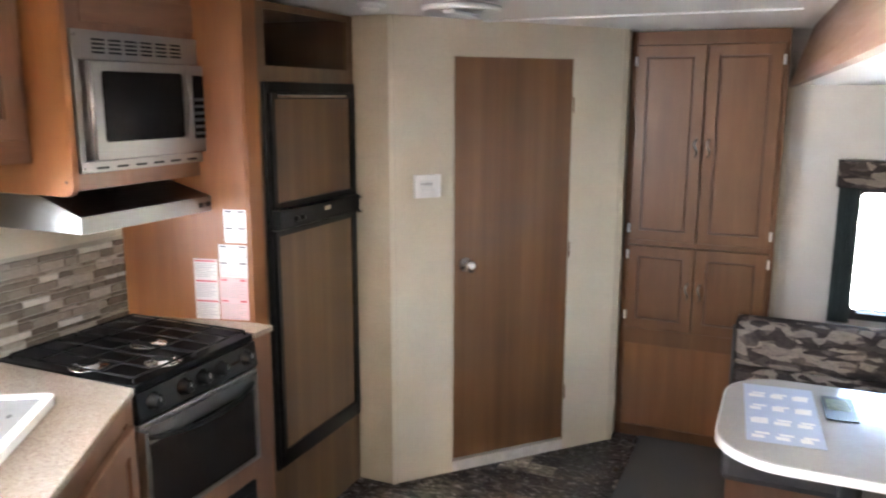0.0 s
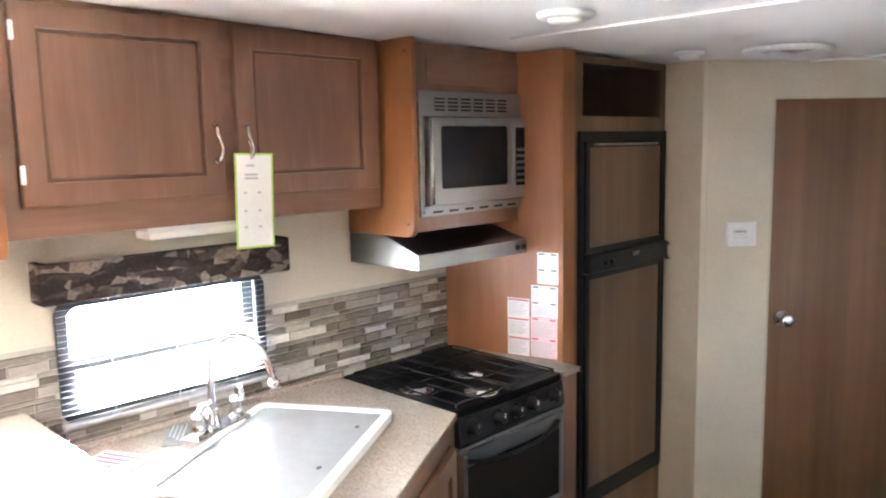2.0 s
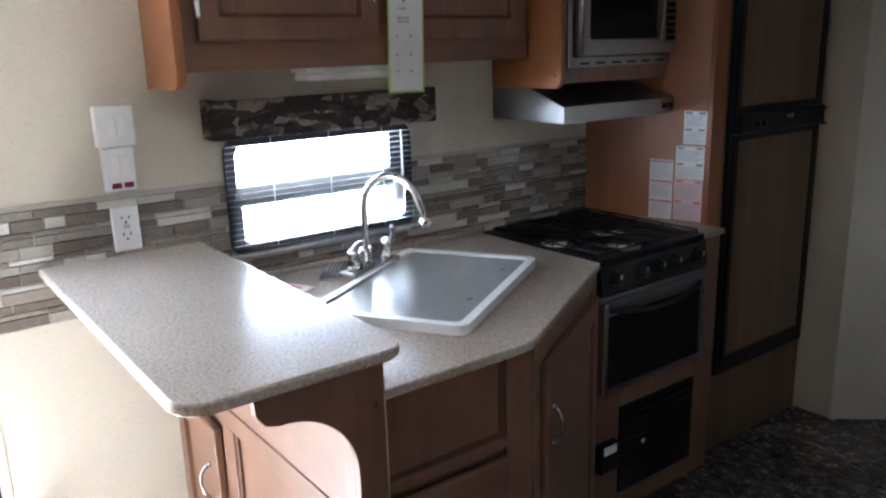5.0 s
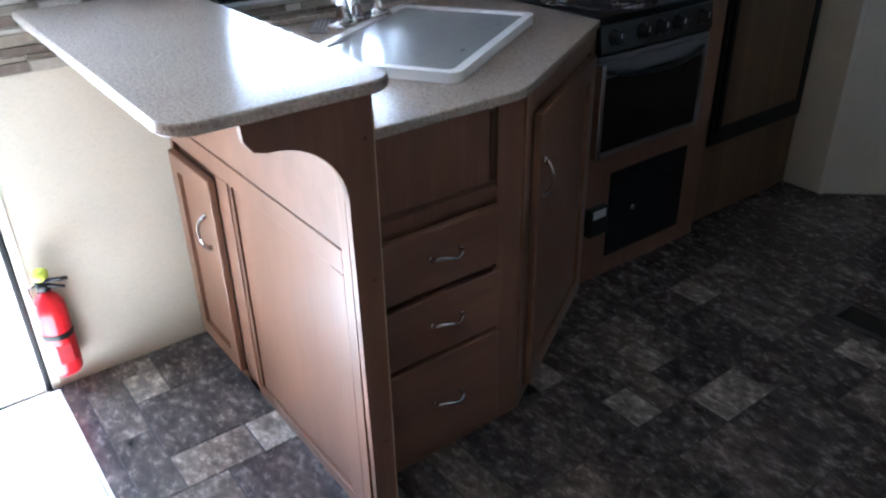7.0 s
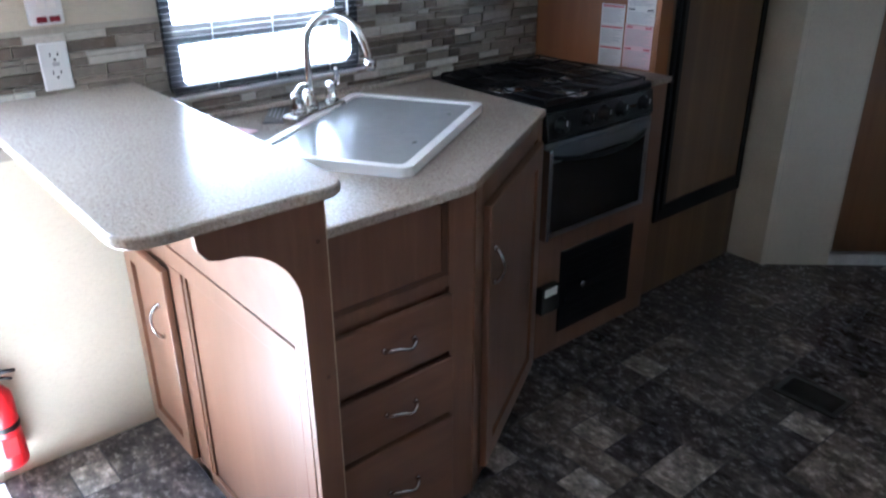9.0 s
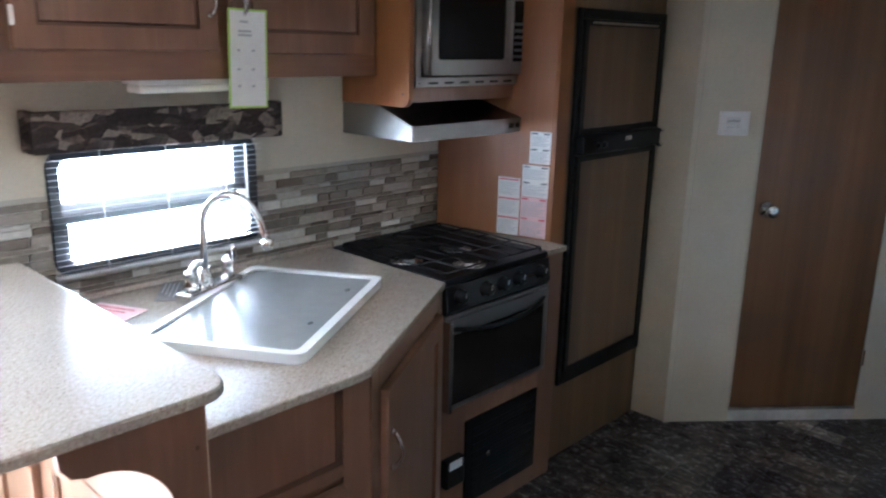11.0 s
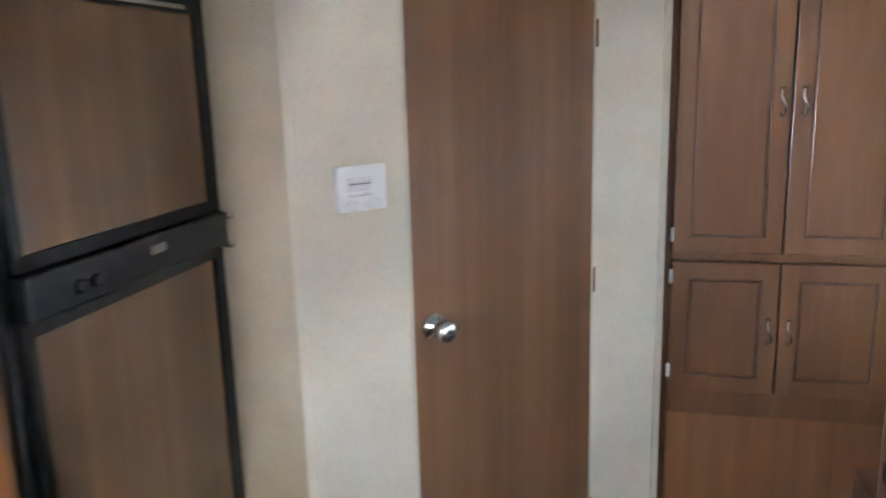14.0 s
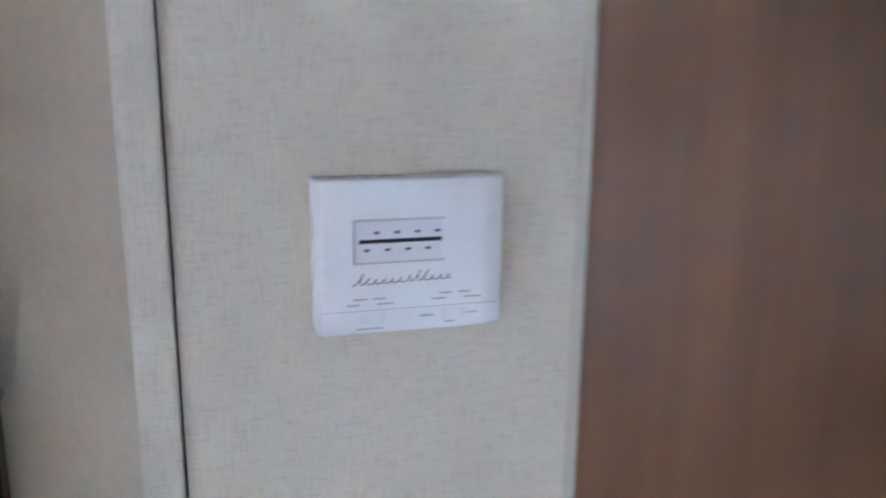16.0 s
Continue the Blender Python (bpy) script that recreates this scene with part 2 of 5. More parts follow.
REDINK = plain("red_ink", (0.50, 0.06, 0.09), 0.6)
GREENINK = plain("green_ink", (0.42, 0.60, 0.12), 0.6)
BLUEPAPER = plain("blue_grey_paper", (0.36, 0.42, 0.55), 0.6, 0, 0.05)
VINYL = plain("dark_grey_vinyl", (0.055, 0.052, 0.052), 0.5, 0, 0.15, 120, 0.25)
CARPET = plain("grey_carpet", (0.12, 0.108, 0.098), 0.95, 0, 0.3, 400, 0.8)
TRIM = plain("cream_trim", (0.50, 0.455, 0.36), 0.5, 0, 0.03)
GROUT = plain("pale_grout", (0.40, 0.37, 0.31), 0.85, 0, 0.1, 150, 0.2)
SEAMDARK = plain("dark_floor_joint", (0.018, 0.016, 0.015), 0.6)
FRAMEBLACK = plain("black_window_frame", (0.016, 0.017, 0.02), 0.4)
SLAT = plain("pale_blind_slat", (0.50, 0.51, 0.52), 0.55, spec=0.2)
NARROW = plain("tan_wall_covering", (0.53, 0.465, 0.345), 0.6, 0, 0.05, 140, 0.08, spec=0.3)
GRAVEL = plain("pale_gravel", (0.27, 0.25, 0.22), 0.9, 0, 0.25, 60, 0.5)
GREYSLIDE = plain("slide_wall_panel", (0.50, 0.47, 0.43), 0.6, 0, 0.03, 120, 0.08)
TABLETOP = plain("pale_table_laminate", (0.40, 0.385, 0.36), 0.14, 0, 0.12, 260)


def camo_mat():
    """Printed woodland cloth: dark blotches crossed by pale and dark sticks and leaf shapes."""
    m, n, l, b = material("camouflage_fabric", 0.85, 0, 0.2)
    v = coords(n, l, (1, 1, 1))
    blotch = noise_tex(n, l, v, 13, 5, 0.6)
    c = ramp(n, l, blotch, [(0.36, (0.030, 0.022, 0.021)), (0.5, (0.075, 0.058, 0.052)), (0.64, (0.15, 0.118, 0.098))])
    for turn, stretch, pale, dark in (((0.75, 0.2, 0.75), (11, 11, 46), (0.25, 0.205, 0.168), (0.022, 0.016, 0.015)),
                                      ((-0.65, -0.3, -0.85), (9, 9, 40), (0.20, 0.16, 0.135), (0.028, 0.020, 0.018)),
                                      ((0.2, 1.2, 0.4), (17, 24, 30), (0.22, 0.18, 0.15), (0.03, 0.022, 0.02))):
        wob = n.new("ShaderNodeTexNoise")
        wob.inputs["Scale"].default_value = 7
        l.new(v, wob.inputs["Vector"])
        bend = n.new("ShaderNodeVectorMath")
        bend.operation = "MULTIPLY_ADD"
        bend.inputs[1].default_value = (0.035, 0.035, 0.035)
        l.new(wob.outputs["Color"], bend.inputs[0]), l.new(v, bend.inputs[2])
        mp = n.new("ShaderNodeMapping")
        mp.inputs["Rotation"].default_value, mp.inputs["Scale"].default_value = turn, stretch
        l.new(bend.outputs[0], mp.inputs["Vector"])
        vor = n.new("ShaderNodeTexVoronoi")
        vor.inputs["Scale"].default_value = 1.0
        l.new(mp.outputs[0], vor.inputs["Vector"])
        sep = n.new("ShaderNodeSeparateColor")
        l.new(vor.outputs["Color"], sep.inputs[0])
        c = mix(n, l, c, pale, ramp(n, l, sep.outputs[0], [(0.76, (0, 0, 0)), (0.78, (0.85, 0.85, 0.85))]))
        c = mix(n, l, c, dark, ramp(n, l, sep.outputs[1], [(0.74, (0, 0, 0)), (0.76, (0.85, 0.85, 0.85))]))
    grain = noise_tex(n, l, v, 120, 4, 0.7)
    c = mix(n, l, c, ramp(n, l, grain, [(0.35, (0.6, 0.58, 0.56)), (0.65, (1.25, 1.24, 1.22))]), 0.8, "MULTIPLY")
    w = noise_tex(n, l, v, 500, 2)
    l.new(c, b.inputs["Base Color"])
    bump(n, l, b, w, 0.3, 0.001)
    return m


CAMO = camo_mat()


def glass_mat(name, rough=0.0):
    m, n, l, b = material(name, rough)
    b.inputs["Transmission Weight"].default_value = 1.0
    b.inputs["IOR"].default_value = 1.45
    b.inputs["Base Color"].default_value = (0.97, 0.98, 0.98, 1)
    return m


GLASS = glass_mat("clear_glass")

# ---- mesh helpers ----


def box(bm, x0, x1, y0, y1, z0, z1, bevel=0.0, seg=2):
    made = bmesh.ops.create_cube(bm, size=1.0)["verts"]
    for v in made:
        v.co = Vector(((x0 + x1) / 2 + v.co.x * (x1 - x0), (y0 + y1) / 2 + v.co.y * (y1 - y0), (z0 + z1) / 2 + v.co.z * (z1 - z0)))
    if bevel:
        es = list({e for v in made for e in v.link_edges})
        bmesh.ops.bevel(bm, geom=es, offset=bevel, segments=seg, affect="EDGES", profile=0.5)


def prism(bm, outline, lo, hi, plane="xy", bevel=0.0):
    """A flat outline of (a, b) pairs drawn out between lo and hi along the third axis."""
    def at(a, b, c):
        return {"xy": (a, b, c), "xz": (a, c, b), "yz": (c, a, b)}[plane]
    low = [bm.verts.new(at(a, b, lo)) for a, b in outline]
    high = [bm.verts.new(at(a, b, hi)) for a, b in outline]
    fs = [bm.faces.new(low), bm.faces.new(high)]
    k = len(outline)
    for i in range(k):
        fs.append(bm.faces.new((low[i], low[(i + 1) % k], high[(i + 1) % k], high[i])))
    bmesh.ops.recalc_face_normals(bm, faces=fs)
    if bevel:
        es = [e for f in fs[:2] for e in f.edges]
        bmesh.ops.bevel(bm, geom=es, offset=bevel, segments=2, affect="EDGES", profile=0.5)


def rounded(x0, x1, y0, y1, r, seg=6):
    """Outline of a rectangle with round corners; r is one radius or four (from the lower left, counter-clockwise)."""
    rs = (r,) * 4 if not isinstance(r, tuple) else r
    out = []
    for (cx, cy, sx, sy, a0), q in zip(((x0, y0, 1, 1, 180), (x1, y0, -1, 1, 270), (x1, y1, -1, -1, 0), (x0, y1, 1, -1, 90)), rs):
        if q <= 0:
            out.append((cx, cy))
            continue
        for i in range(seg + 1):
            a = radians(a0 + 90 * i / seg)
            out.append((cx + sx * q + q * math.cos(a), cy + sy * q + q * math.sin(a)))
    return out


def tube(bm, pts, r, seg=10, caps=True):
    """A round bar through the points; r is one radius or one for each point."""
    pts = [Vector(p) for p in pts]
    rs = r if isinstance(r, (list, tuple)) else [r] * len(pts)
    rings, side = [], None
    for i, p in enumerate(pts):
        d = (pts[min(i + 1, len(pts) - 1)] - pts[max(i - 1, 0)]).normalized()
        if side is None:
            side = d.orthogonal().normalized()
        side = (side - d * side.dot(d)).normalized()
        up = d.cross(side)
        rings.append([bm.verts.new(p + rs[i] * (math.cos(t) * side + math.sin(t) * up)) for t in (2 * math.pi * k / seg for k in range(seg))])
    for a, b in zip(rings, rings[1:]):
        for k in range(seg):
            f = bm.faces.new((a[k], a[(k + 1) % seg], b[(k + 1) % seg], b[k]))
            f.smooth = True
    if caps:
        bm.faces.new(list(reversed(rings[0])))
        bm.faces.new(rings[-1])


def lathe(bm, profile, centre, axis="z", seg=24):
    """Turned shape from (radius, height) pairs round an axis through centre."""
    c = Vector(centre)
    rings = []
    for r, h in profile:
        ring = []
        for k in range(seg):
            t = 2 * math.pi * k / seg
            a, b = r * math.cos(t), r * math.sin(t)
            ring.append(bm.verts.new(c + Vector({"z": (a, b, h), "x": (h, a, b), "y": (a, h, b)}[axis])))
        rings.append(ring)
    fs = []
    for a, b in zip(rings, rings[1:]):
        for k in range(seg):
            f = bm.faces.new((a[k], a[(k + 1) % seg], b[(k + 1) % seg], b[k]))
            f.smooth = True
            fs.append(f)
    fs.append(bm.faces.new(rings[0]))
    fs.append(bm.faces.new(rings[-1]))
    bmesh.ops.recalc_face_normals(bm, faces=fs)


def arc(cx, cz, r, a0, a1, k):
    return [(cx + r * math.cos(radians(a0 + (a1 - a0) * i / k)), cz + r * math.sin(radians(a0 + (a1 - a0) * i / k))) for i in range(k + 1)]


def mesh_of(name, bm, mat):
    me = bpy.data.meshes.new(name)
    bm.normal_update()
    bm.to_mesh(me)
    bm.free()
    me.materials.append(mat)
    return me


def thing(name, at, label, category, group="", kind=""):
    ob = new(name)
    ob.location = at
    ob.empty_display_size = 0.05
    return tagged(ob, label, category, group, kind)


def root_of(ob):
    while ob.parent:
        ob = ob.parent
    return ob


def part(name, bm, mat, parent, label=""):
    ob = new(name, mesh_of(name, bm, mat))
    ob.parent = parent
    top = root_of(parent)
    ob.matrix_parent_inverse = Matrix.Translation(top.location).inverted() if parent is top else Matrix.Identity(4)
    return tagged(ob, label)


def solid(name, bm, mat, label, category, kind="", group=""):
    return tagged(new(name, mesh_of(name, bm, mat)), label, category, group, kind)


def B(x0, x1, y0, y1, z0, z1, bevel=0.0, m=None):
    bm = bmesh.new()
    box(bm, x0, x1, y0, y1, z0, z1, bevel)
    if m is not None:
        bm.transform(m)
    return bm


# Local frames: u along the face, v out of it towards the room, w up.
def face_frame(origin, u):
    u = Vector((*u, 0)).normalized()
    v = Vector((u.y, -u.x, 0))
    return Matrix(((u.x, v.x, 0, origin[0]), (u.y, v.y, 0, origin[1]), (0, 0, 1, 0), (0, 0, 0, 1)))


def prism_of(outline, lo, hi, plane="xy", bevel=0.0):
    bm = bmesh.new()
    prism(bm, outline, lo, hi, plane, bevel)
    return bm


def xform(bm, m):
    bm.transform(m)
    if m.determinant() < 0:
        bmesh.ops.reverse_faces(bm, faces=bm.faces)
    return bm


def ceil_z(y):
    return 2.085 - 0.02 * y


def cut_wall(name, holes, a0, a1, z0, z1, c0, c1, plane, mat, label):
    """An upright wall slab with rectangular openings (a0, a1, z0, z1), put together from blocks."""
    bm = bmesh.new()
    xs = sorted({a0, a1, *[h[0] for h in holes], *[h[1] for h in holes]})
    for lo, hi in zip(xs, xs[1:]):
        mid, z = (lo + hi) / 2, z0
        for h in sorted((h for h in holes if h[0] < mid < h[1]), key=lambda q: q[2]):
            if h[2] > z:
                prism(bm, [(lo, z), (hi, z), (hi, h[2]), (lo, h[2])], c0, c1, plane)
            z = h[3]
        if z < z1:
            prism(bm, [(lo, z), (hi, z), (hi, z1), (lo, z1)], c0, c1, plane)
    bmesh.ops.remove_doubles(bm, verts=bm.verts, dist=0.0001)
    seen = {}
    for f in bm.faces:
        seen.setdefault(tuple(round(c, 4) for c in f.calc_center_median()), []).append(f)
    bmesh.ops.delete(bm, geom=[f for g in seen.values() if len(g) > 1 for f in g], context="FACES_ONLY")
    return solid(name, bm, mat, label, "wall", "structure")


# ---- large structure ----
WIN = (1.05, 1.64, 1.0, 1.32)
cut_wall("wall_kitchen", [(DOOR0, DOOR1, 0.0, 1.88), WIN], BACK, 4.75, 0, 2.2, WX - 0.07, WX, "yz", WALL, "cream linen-textured wall covering on the kitchen side")
# Rear and side walls are unseen; their dark finish keeps bounced light down.
cut_wall("wall_rear", [], WX, RX, 0, 2.2, BACK - 0.07, BACK, "xz", BOUNCE_CUT_WALL, "unseen rear closing wall, made dark to cut bounced light")
cut_wall("wall_side", [], BACK, 0.95, 0, 2.2, RX, RX + 0.07, "yz", BOUNCE_CUT_WALL, "unseen side closing wall, made dark to cut bounced light")
cut_wall("wall_slide_outer", [(2.60, 3.10, 0.86, 1.20)], 0.95, 4.45, 0, 1.9, SLX, SLX + 0.06, "yz", GREYSLIDE, "pale grey slide-out outer wall panel")
cut_wall("wall_slide_near", [], RX + 0.07, SLX, 0, 1.9, 0.95, 1.01, "xz", GREYSLIDE, "pale grey slide-out near end wall")
cut_wall("wall_slide_far", [(0.88, 1.42, 0.72, 1.30)], 0.5662, SLX, 0, 2.2, 4.39, 4.45, "xz", GREYSLIDE, "pale grey slide-out end wall beside the pantry")
# Unseen panel added to stop sky light leaking in over the slide-out.
cut_wall("wall_slide_header", [], 0.95, 4.389, 1.7665, 2.2, 0.9005, 0.96, "yz", GREYSLIDE, "unseen closing panel added above the slide-out ceiling to block sky light")
bm = bmesh.new()
prism(bm, [(BACK, ceil_z(BACK)), (4.75, ceil_z(4.75)), (4.75, 2.2), (BACK, 2.2)], WX, 0.90, "yz")
solid("ceiling", bm, CEIL, "white textured ceiling panels", "ceiling", "structure")
solid("ceiling_slide", prism_of([(0.598, 4.255), (0.700, 1.012), (SLX, 1.012), (SLX, 4.389), (0.598, 4.389)], 1.752, 1.766), CEIL, "white slide-out ceiling panel", "ceiling", "structure")
for y, nm in ((2.30, "trim_ceiling_1"), (3.62, "trim_ceiling_2")):
    z = ceil_z(y)
    solid(nm, B(-1.06 if y < 3 else -0.64, 0.60, y - 0.011, y + 0.011, z - 0.008, z - 0.0005, 0.002), CEIL, "thin white ceiling joint strip", "trim", "structure")

# narrow wall beside the refrigerator and the angled bathroom wall
CORNER = Vector((-0.905, 3.295))
ENDP = Vector((-0.118, 4.165))
DIAG = face_frame(CORNER, ENDP - CORNER)
LEN = (ENDP - CORNER).length
solid("wall_narrow", B(-1.072, -0.905, 3.297, 3.36, 0, ceil_z(3.3)), NARROW, "narrow tan wall strip beside the refrigerator", "wall", "structure")
DU0, DU1, DW0, DW1 = 0.294, 0.879, 0.065, 1.862
bm = bmesh.new()
for u0, u1, w0, w1 in ((0, DU0 - 0.004, 0, 2.02), (DU1 + 0.004, LEN, 0, 2.02), (DU0 - 0.004, DU1 + 0.004, DW1 + 0.005, 2.02)):
    box(bm, u0, u1, -0.05, 0, w0, w1)
solid("wall_bathroom", xform(bm, DIAG), WALL, "angled cream linen-textured bathroom wall", "wall", "structure")
solid("threshold", xform(B(DU0 - 0.004, DU1 + 0.004, -0.05, 0.0, 0, 0.052, 0.002), DIAG), plain("pale_threshold", (0.55, 0.54, 0.52), 0.4, 0, 0.15, 20), "pale worn threshold under the bathroom door", "threshold", "structure")
solid("wall_return", B(-0.172, -0.122, 4.17, 4.75, 0, 2.01), WALL, "cream wall return beside the pantry", "wall", "structure")
solid("trim_corner", xform(B(-0.004, 0.021, 0.0005, 0.007, 0, 2.005, 0.003), DIAG), WALL, "cream corner moulding on the bathroom wall", "trim", "structure")
solid("trim_corner_gap", xform(B(0.0212, 0.0226, 0.0003, 0.0012, 0, 2.015), DIAG), GROOVE_SHADE_CAPS, "dark joint line beside the corner moulding", "trim", "structure")
solid("trim_wall_joint", xform(B(LEN - 0.03, LEN, 0.0005, 0.006, 0, 1.995, 0.002), DIAG), TRIM, "cream edge moulding beside the pantry", "trim", "structure")
solid("wall_behind_bathroom", B(-1.6, 0.6, 4.69, 4.75, 0, 2.0), WALL, "plain closing wall", "wall", "structure")

# entry door jamb
jamb = thing("door_1", (WX, 0.37, 0), "cream entry door frame with a black rubber seal", "door frame", "", "structure")
part("jamb", B(WX - 0.07, WX + 0.006, 0.37, 0.396, 0, 1.90, 0.003), TRIM, jamb)
part("jamb", B(WX - 0.07, WX + 0.006, DOOR0 - 0.026, DOOR0, 0, 1.90, 0.003), TRIM, jamb)
part("head", B(WX - 0.07, WX + 0.006, DOOR0, 0.37, 1.88, 1.905, 0.003), TRIM, jamb)
part("seal", B(WX - 0.05, WX + 0.002, 0.352, 0.3695, 0, 1.88, 0.004), BLACK, jamb, "black rubber door seal")
part("sill", B(WX - 0.07, WX + 0.004, DOOR0, 0.351, 0.002, 0.016, 0.003), STEEL, jamb, "metal door sill")

# slide-out beam
beam = thing("slide_beam", (0.72, 2.6, 1.74), "stained wooden beam boxing in the slide-out opening", "beam", "", "structure")
bm = bmesh.new()
corners = [Vector(c) for c in ((0.567, 4.262, 1.738), (0.667, 1.02, 1.745), (0.868, 1.02, ceil_z(1.02) - 0.001), (0.650, 4.262, ceil_z(4.262) - 0.001))]
near = [bm.verts.new(c) for c in corners]
away = [bm.verts.new(c + Vector((0.018, 0, 0))) for c in corners]
bm.faces.new(near), bm.faces.new(away[::-1])
for i in range(4):
    j = (i + 1) % 4
    bm.faces.new((near[j], near[i], away[i], away[j]))
bmesh.ops.recalc_face_normals(bm, faces=bm.faces)
part("front_board", bm, BEAM, beam)

# outside
solid("ground", B(-400, 400, -400, 400, -0.95, -0.85), GRAVEL, "pale gravel ground outside", "ground", "structure")

# ---- kitchen wall: window, valance, backsplash backing ----
y0, y1, z0, z1 = WIN
win = thing("window_1", (WX, (y0 + y1) / 2, z0), "black-framed kitchen window with two panes and rounded corners", "window", "", "structure")


def ring(bm, outer, inner, lo, hi, plane):
    def at(a, b, c):
        return {"xz": (a, c, b), "yz": (c, a, b), "xy": (a, b, c)}[plane]
    k = len(outer)
    vs = [[bm.verts.new(at(a, b, c)) for a, b in o] for o in (outer, inner) for c in (lo, hi)]
    ol, oh, il, ih = vs
    fs = []
    for i in range(k):
        j = (i + 1) % k
        for q in ((ol[i], ol[j], oh[j], oh[i]), (il[j], il[i], ih[i], ih[j]), (oh[i], oh[j], ih[j], ih[i]), (ol[j], ol[i], il[i], il[j])):
            fs.append(bm.faces.new(q))
    bmesh.ops.recalc_face_normals(bm, faces=fs)


bm = bmesh.new()
ring(bm, rounded(1.032, 1.658, 0.984, 1.332, 0.05), rounded(1.062, 1.628, 1.028, 1.304, 0.03), WX + 0.001, WX + 0.014, "yz")
ring(bm, rounded(y0, y1, z0, z1, 0.012), rounded(1.062, 1.628, 1.028, 1.306, 0.010), WX - 0.06, WX + 0.0005, "yz")
frame_ob = part("frame", bm, FRAMEBLACK, win)
part("rail", B(WX - 0.036, WX - 0.004, 1.0625, 1.6275, 1.127, 1.188, 0.004), FRAMEBLACK, win)
part("stile", B(WX - 0.034, WX - 0.006, 1.588, 1.6275, 1.1885, 1.3055, 0.003), FRAMEBLACK, win)
part("stile", B(WX - 0.034, WX - 0.006, 1.0625, 1.082, 1.0285, 1.1265, 0.003), FRAMEBLACK, win)
for ya, yb, za, zb in ((1.083, 1.627, 1.029, 1.1265), (1.063, 1.5875, 1.1885, 1.3055)):
    g = part("pane", B(WX - 0.043, WX - 0.039, ya, yb, za, zb), GLASS, win)
    g.visible_shadow = False
part("label", B(WX + 0.0145, WX + 0.0165, 1.585, 1.622, 1.075, 1.165, 0.0005), WHITE, win, "pale paper label hanging at the window")

blind = thing("venetian_blind", (WX + 0.02, 1.345, 1.0), "pale narrow-slat venetian blind tilted open over the window", "blind")
zs = [1.008 + 0.0165 * i for i in range(19)]
bm = bmesh.new()
prism(bm, [(-0.0115, -0.0025), (0, 0.0002), (0.0115, 0.0025), (0.0115, 0.0029), (0, 0.0006), (-0.0115, -0.0021)], 1.024, 1.672, "xz")
slat_me = mesh_of("slat", bm, SLAT)
for i, z in enumerate(zs):
    o = new("slat", slat_me)
    o.parent = blind
    o.matrix_parent_inverse = Matrix.Translation(blind.location).inverted()
    o.location = (WX + 0.030, 0, z)
for yy in (1.16, 1.345, 1.53):
    bm = bmesh.new()
    tube(bm, [(WX + 0.0425, yy, 1.0), (WX + 0.0425, yy, 1.325)], 0.0011, 5)
    part("cord", bm, SLAT, blind)
part("bottom_rail", B(WX + 0.018, WX + 0.041, 1.024, 1.672, 0.990, 1.001, 0.003), SLAT, blind)
bm = bmesh.new()
tube(bm, [(WX + 0.045, 1.60, 1.31), (WX + 0.046, 1.602, 1.13)], 0.0025, 6)
part("wand", bm, IVORY, blind)


def valance(at, y0, y1, z0, z1, label, depth=0.09):
    v = thing("valance", at, label, "window valance")
    bm = bmesh.new()
    box(bm, WX + depth - 0.02, WX + depth, y0, y1, z0, z1, 0.006)
    part("front", bm, CAMO, v)
    for ya, yb in ((y0, y0 + 0.02), (y1 - 0.02, y1)):
        part("end", B(WX + 0.001, WX + depth - 0.021, ya, yb, z0, z1, 0.004), CAMO, v)
    return v


valance((WX, 1.345, 1.33), 0.982, 1.710, 1.330, 1.436, "camouflage fabric window valance over the sink window")

solid("backsplash_backing", B(WX + 0.0005, WX + 0.003, 0.40, 2.489, 0.905, 0.985), GROUT, "pale grout bed behind mosaic tiles", "backsplash", "structure")
bs2 = bmesh.new()
box(bs2, WX + 0.0005, WX + 0.003, 0.40, 1.036, 0.9855, 1.213)
box(bs2, WX + 0.0005, WX + 0.003, 1.654, 2.489, 0.9855, 1.213)
backing = solid("backsplash", bs2, GROUT, "mosaic backsplash of brown, grey and cream strip tiles", "backsplash", "structure")


# ---- cabinet kit ----
def handle(parent, m, u, w, length=0.10, mat=NICKEL, level=False, label="satin nickel arched handle"):
    bm = bmesh.new()
    pts, rs = [], []
    for i in range(11):
        s = i / 10
        a = (s - 0.5) * length
        out = 0.006 + 0.022 * math.sin(math.pi * s) ** 0.7
        wave = 0.006 * math.sin(2 * math.pi * s)
        pts.append((u + a, out, w + wave) if level else (u + wave, out, w + a))
        rs.append(0.0042 + 0.0022 * abs(2 * s - 1) ** 2)
    tube(bm, pts, rs, 8)
    for s in (-0.5, 0.5):
        c = (u + s * length, 0, w) if level else (u, 0, w + s * length)
        lathe(bm, [(0.008, 0.0), (0.0075, 0.004), (0.005, 0.008)], c, "y", 10)
    return part("handle", xform(bm, m), mat, parent, label)


def hinge(parent, m, u, w):
    bm = bmesh.new()
    box(bm, u - 0.006, u + 0.006, 0.0, 0.008, w - 0.022, w + 0.022, 0.003)
    part("hinge", xform(bm, m), WHITE, parent, "pale exposed hinge")


